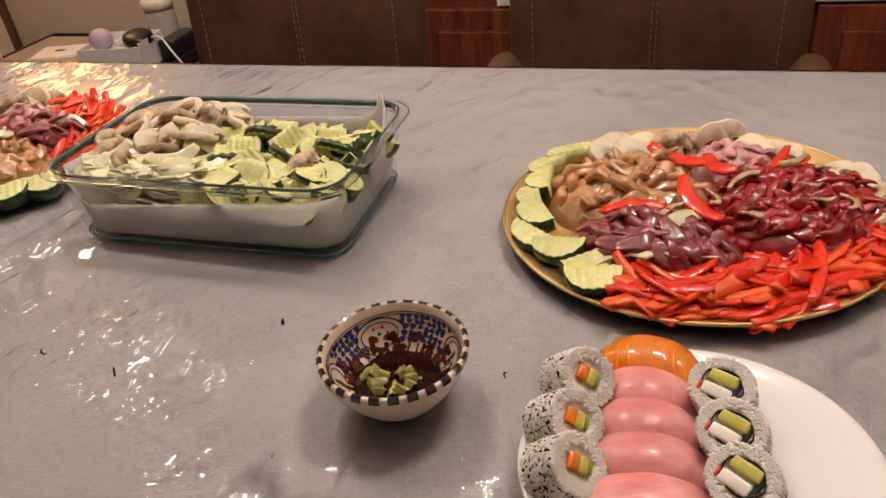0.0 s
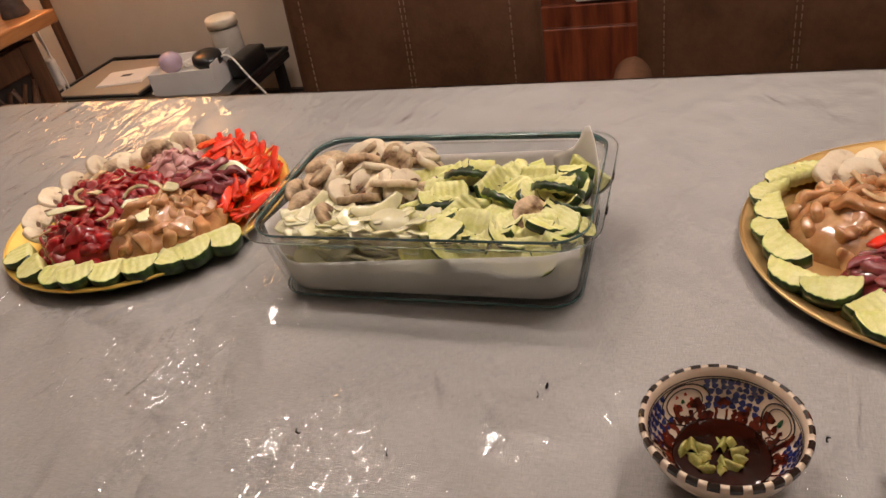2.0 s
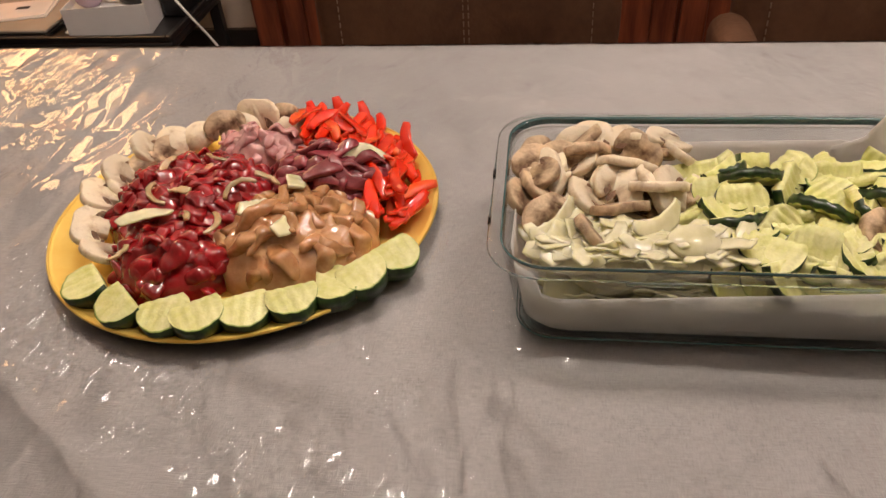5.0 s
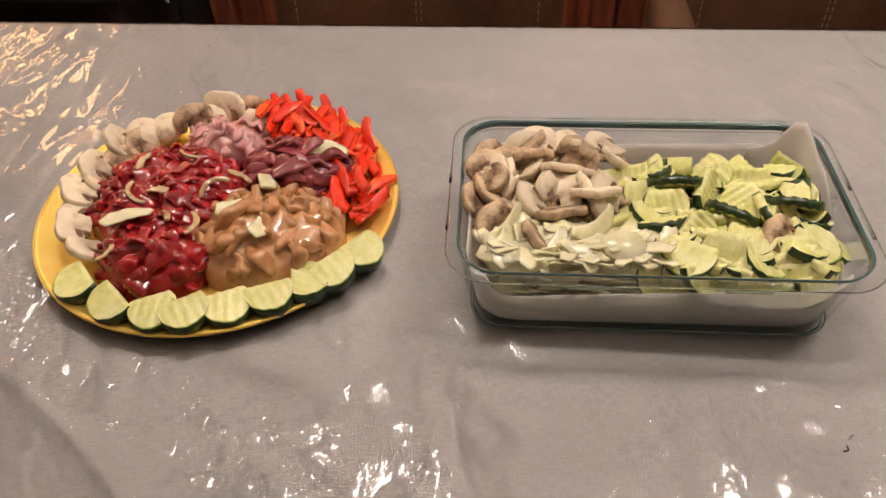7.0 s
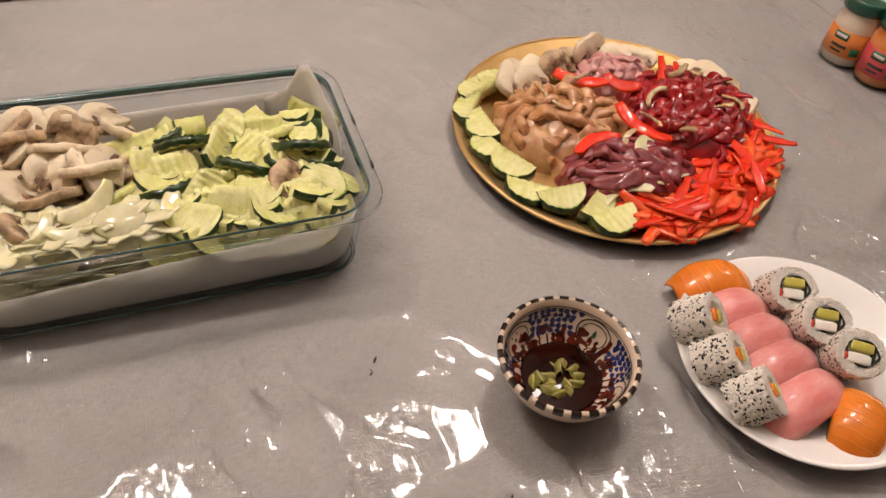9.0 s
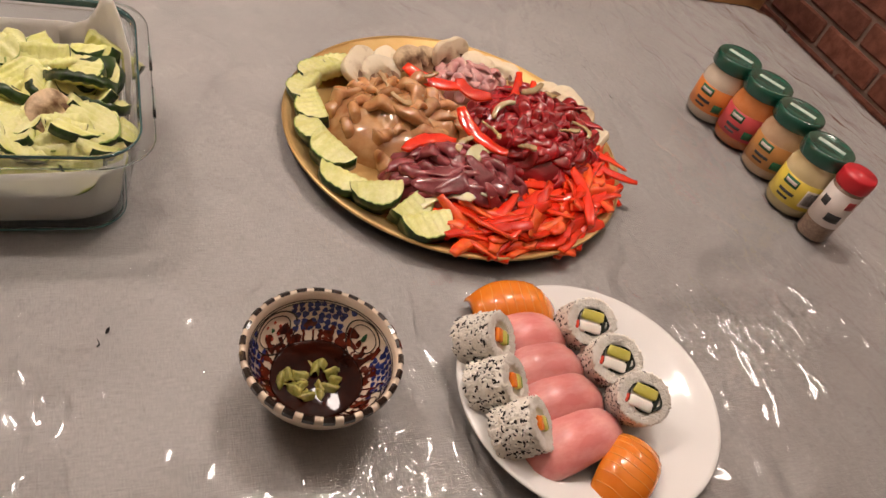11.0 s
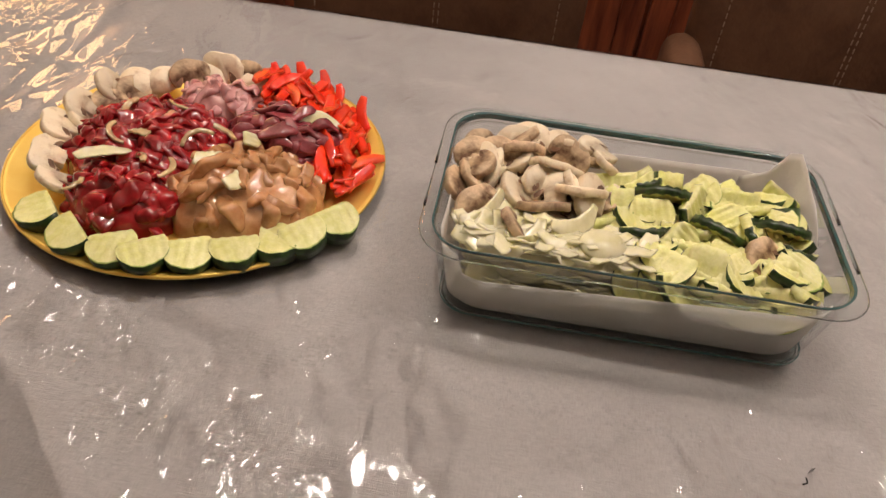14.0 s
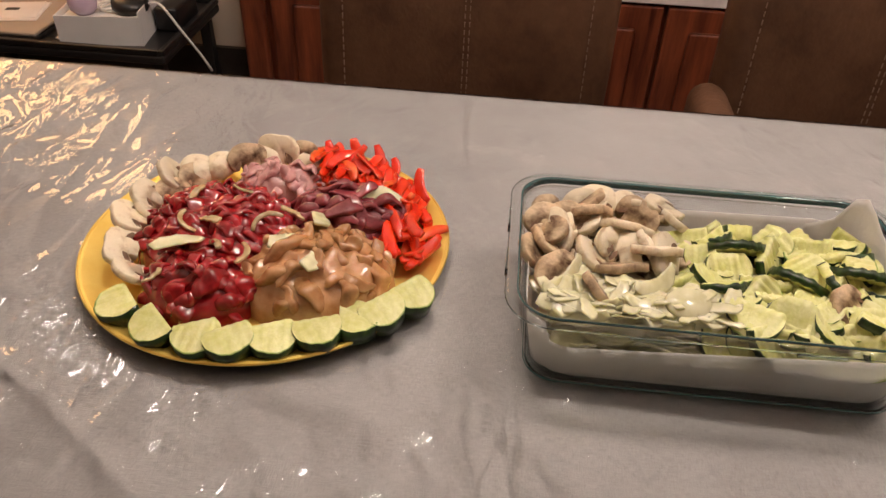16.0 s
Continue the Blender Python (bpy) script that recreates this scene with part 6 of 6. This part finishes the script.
# ---- sushi plate ----
plate = thing("plate", "round white porcelain plate holding sushi", "plate", m=pose(0.572, 0.838, T, 0, 0, 10))
A = 0.1075
part("dish", lathe("dish", [(0, 0.001), (0.058, 0.001), (0.060, 0.0), (0.064, 0.0), (0.066, 0.003), (0.085, 0.0105), (A - 0.001, 0.0158), (A, 0.0170), (A - 0.001, 0.0180), (A - 0.004, 0.0176), (0.084, 0.0130), (0.071, 0.0065), (0.063, 0.0045), (0, 0.0045)], [M["porcelain"]], 80, sy=0.955), plate)
G_S = "sushi on the white plate"


def grain_cover(place, count, seed, key, size, name, r_in=0.0):
    """Many small grains lying on a shape given by place(u, v) -> point, normal."""
    q = random.Random(seed)
    verts, faces = [], []
    for i in range(count):
        p, nrm = place(q.random(), q.random())
        t1 = nrm.orthogonal().normalized()
        t1 = Matrix.Rotation(q.uniform(0, 6.283), 3, nrm) @ t1
        t2 = nrm.cross(t1)
        l, w = size * q.uniform(0.8, 1.2), size * 0.42
        b = len(verts)
        verts += [p + t1 * l, p + t2 * w + nrm * w * 0.5, p - t1 * l, p - t2 * w + nrm * w * 0.5, p + nrm * w * 1.2, p + t1 * l * 0.5 + t2 * w * 0.8, p + t1 * l * 0.5 - t2 * w * 0.8, p - t1 * l * 0.5 + t2 * w * 0.8, p - t1 * l * 0.5 - t2 * w * 0.8]
        faces += [(b, b + 5, b + 4), (b + 5, b + 1, b + 4), (b + 1, b + 7, b + 4), (b + 7, b + 2, b + 4), (b + 2, b + 8, b + 4), (b + 8, b + 3, b + 4), (b + 3, b + 6, b + 4), (b + 6, b, b + 4)]
    return mesh_from(name, verts, faces, [M[key]])


def roll(x, y, z, rx, ry, rz, kind, seed):
    """An inside-out roll: rice round a dark seaweed ring with its filling on show."""
    x += 0.005
    ro = thing("sushi_roll", "inside-out sushi roll covered in rice and black sesame", "sushi", m=turn(x, y, z, rx, ry, rz), group=G_S)
    R_, H = 0.0198, 0.032
    prof = [(0, -H / 2), (R_ * 0.88, -H / 2), (R_, -H / 2 + 0.003), (R_ * 1.02, 0), (R_, H / 2 - 0.003), (R_ * 0.9, H / 2), (R_ * 0.60, H / 2), (R_ * 0.58, H / 2 - 0.0015), (0, H / 2 - 0.0015)]
    part("rice", lathe("rice", prof, [M["rice"]], 28, wob=0.03, sy=0.93), ro)

    def side(u, v):
        a, h = u * 2 * math.pi, (v - 0.5) * H * 0.94
        k = R_ * (1.0 + 0.02 * (1 - abs(2 * v - 1)))
        return Vector((k * math.cos(a), 0.93 * k * math.sin(a), h)), Vector((math.cos(a), math.sin(a), 0))

    def top(u, v):
        a, q = u * 2 * math.pi, R_ * (0.60 + 0.37 * math.sqrt(v))
        return Vector((q * math.cos(a), 0.93 * q * math.sin(a), H / 2)), Vector((0, 0, 1))

    tagged(part("rice_coat", grain_cover(side, 520, seed, "rice", 0.0027, "rice_coat"), ro), kind="stuff")
    tagged(part("rice_coat", grain_cover(top, 420, seed + 1, "rice", 0.0027, "rice_coat"), ro), kind="stuff")
    tagged(part("sesame_coat", grain_cover(side, 330, seed + 2, "sesame", 0.0019, "sesame_coat"), ro, "black sesame seeds"), kind="stuff")
    kind and part("seaweed", lathe("seaweed", [(R_ * 0.60, H / 2 - 0.002), (R_ * 0.60, H / 2 + 0.0016), (R_ * 0.67, H / 2 + 0.0016), (R_ * 0.67, H / 2 - 0.002)], [M["nori"]], 24, sy=0.8, wob=0.05), ro, "dark seaweed ring")
    z0 = H / 2 - 0.003
    if kind == 0:
        part("salmon_filling", box("salmon_filling", (-0.0105, -0.0017, -0.0067, 0.0067, z0, z0 + 0.0042), M["salmon"], 0.0015, 2, True), ro, m=Matrix.Diagonal((0.82, 0.78, 1.05, 1)))
        part("avocado_filling", box("avocado_filling", (-0.0017, 0.0059, -0.0071, 0.0067, z0, z0 + 0.0045), M["avocado"], 0.0015, 2, True), ro, m=Matrix.Diagonal((0.82, 0.78, 1.05, 1)))
        part("avocado_rim", box("avocado_rim", (0.0059, 0.0099, -0.0055, 0.0055, z0, z0 + 0.004), M["avocado_green"], 0.0012, 2, True), ro, m=Matrix.Diagonal((0.82, 0.78, 1.05, 1)))
    else:
        part("surimi_filling", box("surimi_filling", (-0.0084, 0.0059, -0.0076, -0.0007, z0, z0 + 0.0045), M["surimi"], 0.0016, 2, True), ro, m=Matrix.Diagonal((1.3, 1.25, 1.05, 1)))
        part("surimi_edge", box("surimi_edge", (-0.0102, -0.0084, -0.0067, -0.0013, z0, z0 + 0.004), M["surimi_red"], 0.0008, 2, True), ro, m=Matrix.Diagonal((1.3, 1.25, 1.05, 1)))
        part("avocado_filling", box("avocado_filling", (-0.0076, 0.0067, 0.0005, 0.0071, z0, z0 + 0.0043), M["avocado"], 0.0015, 2, True), ro, m=Matrix.Diagonal((1.3, 1.25, 1.05, 1)))
        part("seaweed_fold", box("seaweed_fold", (0.0069, 0.0108, -0.0063, 0.0063, z0, z0 + 0.0035), M["nori"], 0.0008), ro)


PZ = T + 0.0045
for i, (x, y) in enumerate(((0.484, 0.880), (0.481, 0.842), (0.487, 0.806))):
    roll(x + 0.004, y + 0.003, PZ + 0.0215 + 0.002 * (i == 0), 20, 42, -14 + 8 * i, 0, 100 + 5 * i)
for i, (x, y) in enumerate(((0.576, 0.888), (0.582, 0.852), (0.588, 0.817))):
    roll(x + 0.005, y + 0.003, PZ + 0.0215, 30, 4, -24 - 6 * i, 1, 200 + 5 * i)


def nigiri(x, y, rz, length, fish, label, seed, stripes):
    ni = thing("nigiri", label, "sushi", m=turn(x + 0.009, y + 0.004, PZ, 0, 0, rz), group=G_S)
    n, s = 14, 12
    # rice bed
    verts, faces = [], []
    for i in range(n + 1):
        t = i / n
        k = max(0.06, math.sin(math.pi * t) ** 0.4)
        for j in range(s):
            b = 2 * math.pi * j / s
            f = 1 + 0.08 * noise.noise((math.cos(b) * 3, math.sin(b) * 3, t * 8 + seed))
            verts.append(((t - 0.5) * length * 0.88, math.cos(b) * 0.0150 * k * f, 0.011 + math.sin(b) * 0.011 * k * f))
    for i in range(n):
        for j in range(s):
            faces.append((i * s + j, i * s + (j + 1) % s, (i + 1) * s + (j + 1) % s, (i + 1) * s + j))
    part("rice", mesh_from("rice", verts, faces, [M["rice"]]), ni)

    def over(u, v):
        k = 1 - 0.06 * abs(2 * u - 1) ** 3
        w = 0.0205 * (1 - 0.30 * abs(2 * u - 1) ** 3) * (1 - 0.10 * max(0, u - 0.6))
        a = (v - 0.5) * 2.5
        zc = 0.0275 - 0.016 * abs(2 * u - 1) ** 2.4
        return Vector(((u - 0.5) * length, w * math.sin(a) * 1.02, zc * k - 0.0135 * (1 - math.cos(a)) + 0.0006 * noise.noise((u * 5, v * 4, seed))))

    nu, nv = 20, 12
    verts, faces = [], []
    for q in (0, 1):
        for i in range(nu + 1):
            for j in range(nv + 1):
                p = over(i / nu, j / nv)
                verts.append(p - Vector((0, 0, 0.0042 * q)))
    ix = lambda q, i, j: q * (nu + 1) * (nv + 1) + i * (nv + 1) + j
    for i in range(nu):
        for j in range(nv):
            faces.append((ix(0, i, j), ix(0, i + 1, j), ix(0, i + 1, j + 1), ix(0, i, j + 1)))
            faces.append((ix(1, i, j), ix(1, i, j + 1), ix(1, i + 1, j + 1), ix(1, i + 1, j)))
        faces.append((ix(0, i, 0), ix(1, i, 0), ix(1, i + 1, 0), ix(0, i + 1, 0)))
        faces.append((ix(0, i, nv), ix(0, i + 1, nv), ix(1, i + 1, nv), ix(1, i, nv)))
    for j in range(nv):
        faces.append((ix(0, 0, j), ix(0, 0, j + 1), ix(1, 0, j + 1), ix(1, 0, j)))
        faces.append((ix(0, nu, j), ix(1, nu, j), ix(1, nu, j + 1), ix(0, nu, j + 1)))
    part("fish", mesh_from("fish", verts, faces, [M[fish]]), ni)
    if stripes:
        for k in range(8):
            u0 = 0.10 + 0.105 * k
            pts = [over(min(0.985, max(0.015, u0 + 0.05 * abs(v - 0.45) * 2 - 0.02)), v) + Vector((0, 0, 0.00005)) for v in [0.06 + 0.88 * i / 12 for i in range(13)]]
            part("fat_line", tube("fat_line", pts, 0.00045, M["salmon_fat"], 5, 0.5), ni, "pale fat line")
    return ni


nigiri(0.530, 0.919, -4, 0.072, "salmon", "bright orange salmon nigiri on rice", 1, True)
for i, (x, y, a, l) in enumerate(((0.529, 0.886, 2, 0.068), (0.531, 0.857, 5, 0.072), (0.533, 0.828, 9, 0.076), (0.532, 0.795, 16, 0.086))):
    nigiri(x, y, a, l, "tuna", "pale pink fish nigiri on rice", 10 + i, False)
nigiri(0.562, 0.768, 40, 0.064, "salmon", "bright orange salmon nigiri on rice", 3, True)
q = random.Random(8)
for i in range(10):
    x, y = 0.533 + q.uniform(-0.03, 0.03), 0.84 + q.uniform(-0.05, 0.05)
    part("sesame", grain_cover(lambda u, v: (Vector((0, 0, 0)), Vector((0, 0, 1))), 1, i, "sesame", 0.0014, "sesame"), plate, m=Matrix.Translation((0, 0, 0)) @ pose(0.045 + 0.04 * math.cos(i * 2.1), -0.02 + 0.05 * math.sin(i * 1.3), 0.0062))

# ---- sauce jars and the spice shaker ----
def curved_label(name, radius, z0, z1, a0, a1, material, n=18):
    verts, faces = [], []
    for i in range(n + 1):
        a = radians(a0 + (a1 - a0) * i / n)
        for r_, z in ((radius, z0), (radius, z1), (radius - 0.0006, z1), (radius - 0.0006, z0)):
            verts.append((r_ * math.cos(a), r_ * math.sin(a), z))
    for i in range(n):
        for k in range(4):
            faces.append((i * 4 + k, (i + 1) * 4 + k, (i + 1) * 4 + (k + 1) % 4, i * 4 + (k + 1) % 4))
    faces += [(0, 1, 2, 3), tuple(n * 4 + k for k in (3, 2, 1, 0))]
    return mesh_from(name, verts, faces, [material])


def jar(x, y, sauce, label_key, label, face, code):
    j = thing("sauce_jar", label, "jar", m=pose(x, y, T, 0, 0, face), group="sauce jars in a row")
    R_ = 0.0285
    part("body", lathe("body", [(0, 0.0006), (R_ * 0.84, 0.0006), (R_ * 0.95, 0.003), (R_, 0.009), (R_, 0.050), (R_ * 0.97, 0.056), (R_ * 0.86, 0.063), (R_ * 0.82, 0.067), (R_ * 0.82, 0.072), (0, 0.072)], [M[sauce]], 40), j, "glass filled with sauce")
    part("base_glass", lathe("base_glass", [(0, 0), (R_ * 0.86, 0), (R_ * 0.97, 0.003), (R_ * 1.012, 0.0095), (R_ * 1.012, 0.012), (R_ * 0.99, 0.012)], [M["glass"]], 40), j, "thick clear glass foot")
    part("paper_label", curved_label("paper_label", R_ + 0.0007, 0.013, 0.046, -100, 100, M[label_key]), j, "printed paper label")
    part("print", curved_label("print", R_ + 0.0011, 0.034, 0.044, -62, -26, M["ink_green"], 8), j, "dark green printed mark")
    part("print", curved_label("print", R_ + 0.0014, 0.037, 0.041, -58, -30, M["label_white"], 8), j)
    part("print", curved_label("print", R_ + 0.0011, 0.024, 0.0275, -60, -22, M["ink"], 8), j)
    part("print", curved_label("print", R_ + 0.0011, 0.018, 0.0205, -58, -30, M["ink"], 8), j)
    if code:
        part("print", curved_label("print", R_ + 0.0011, 0.018, 0.040, -4, 26, M["label_white"], 8), j)
        for k in range(7):
            part("print", curved_label("print", R_ + 0.0014, 0.021, 0.038, -1 + 3.6 * k, 0.4 + 3.6 * k + (k % 3) * 0.5, M["ink"], 2), j)
    else:
        part("print", curved_label("print", R_ + 0.0011, 0.017, 0.027, -10, 12, M["ink_green"], 6), j)
    lid = part("lid", lathe("lid", [(0, 0.068), (R_ * 0.96, 0.068), (R_ * 1.00, 0.0695), (R_ * 1.00, 0.080), (R_ * 0.97, 0.0835), (R_ * 0.90, 0.0848), (R_ * 0.84, 0.0838), (0, 0.0842)], [M["lid_green"]], 40), j, "glossy dark green twist-off lid")
    part("print", box("print", (-0.016, 0.016, -0.0035, 0.0035, 0.0842, 0.0848), M["lid_print"], 0.0), lid, "pale worn print", pose(0, 0, 0, 0, 0, 60))
    return j


jar(0.943, 1.226, "sauce_white", "label_orange", "sauce jar with green lid and orange label", -120, False)
jar(0.955, 1.175, "sauce_orange", "label_pink", "orange sauce jar with green lid and crimson label", -118, False)
jar(0.961, 1.120, "sauce_beige", "label_brown", "beige sauce jar with green lid and ochre label", -120, False)
jar(0.954, 1.058, "sauce_yellow", "label_yellow", "pale sauce jar with green lid and yellow label", -122, True)
sh = thing("spice_shaker", "spice shaker with a red plastic cap and pale label", "spice jar", m=pose(0.955, 1.011, T, 0, 0, -120))
part("body", lathe("body", [(0, 0), (0.016, 0), (0.0175, 0.002), (0.0175, 0.072), (0, 0.072)], [M["spice"]], 32), sh, "clear body filled with ground spice")
part("paper_label", curved_label("paper_label", 0.0181, 0.022, 0.066, -130, 130, M["label_white"]), sh)
part("print", curved_label("print", 0.0185, 0.030, 0.040, -30, 20, M["ink"], 8), sh)
part("print", curved_label("print", 0.0185, 0.044, 0.054, -80, -50, M["ink"], 8), sh)
part("print", curved_label("print", 0.0185, 0.050, 0.060, 5, 35, M["label_pink"], 8), sh)
part("cap", lathe("cap", [(0, 0.070), (0.0178, 0.070), (0.0188, 0.072), (0.0188, 0.084), (0.0175, 0.087), (0, 0.0875)], [M["red_cap"]], 32), sh, "red plastic cap")

# crumbs on the cover
for i, (x, y, s) in enumerate(((0.131, 0.850, 1.0), (0.233, 0.924, 1.2), (0.437, 0.908, 0.9), (0.239, 0.934, 0.7), (0.05, 0.86, 0.7), (0.30, 0.80, 0.7))):
    thing("crumb", "tiny dark crumb on the plastic cover", "crumb", meat_mesh("crumb", 0.0022 * s, 0.0014, 0.001, M["sesame"], 300 + i), pose(x, y, T + 0.0012, 0, 0, 40 * i), group="crumbs")

# ---- bricks of the east wall ----
def brick_mesh(length):
    return box("brick", (-0.012, 0.0, -length / 2, length / 2, -0.0325, 0.0325), M["brick"], 0.005, 1)


WHOLE, HALF = brick_mesh(0.205), brick_mesh(0.098)
row = 0
z = 0.045
while z < 1.25:
    y = 1.0 + (0.108 if row % 2 else 0.0)
    while y < WALL_Y - 0.12:
        part("brick", WHOLE, brick_wall, m=pose(RIGHT_X - 0.0005, y, z + rb.uniform(-0.002, 0.002), rb.uniform(-1, 1), 0, rb.uniform(-0.6, 0.6)))
        y += 0.217
    z += 0.077
    row += 1
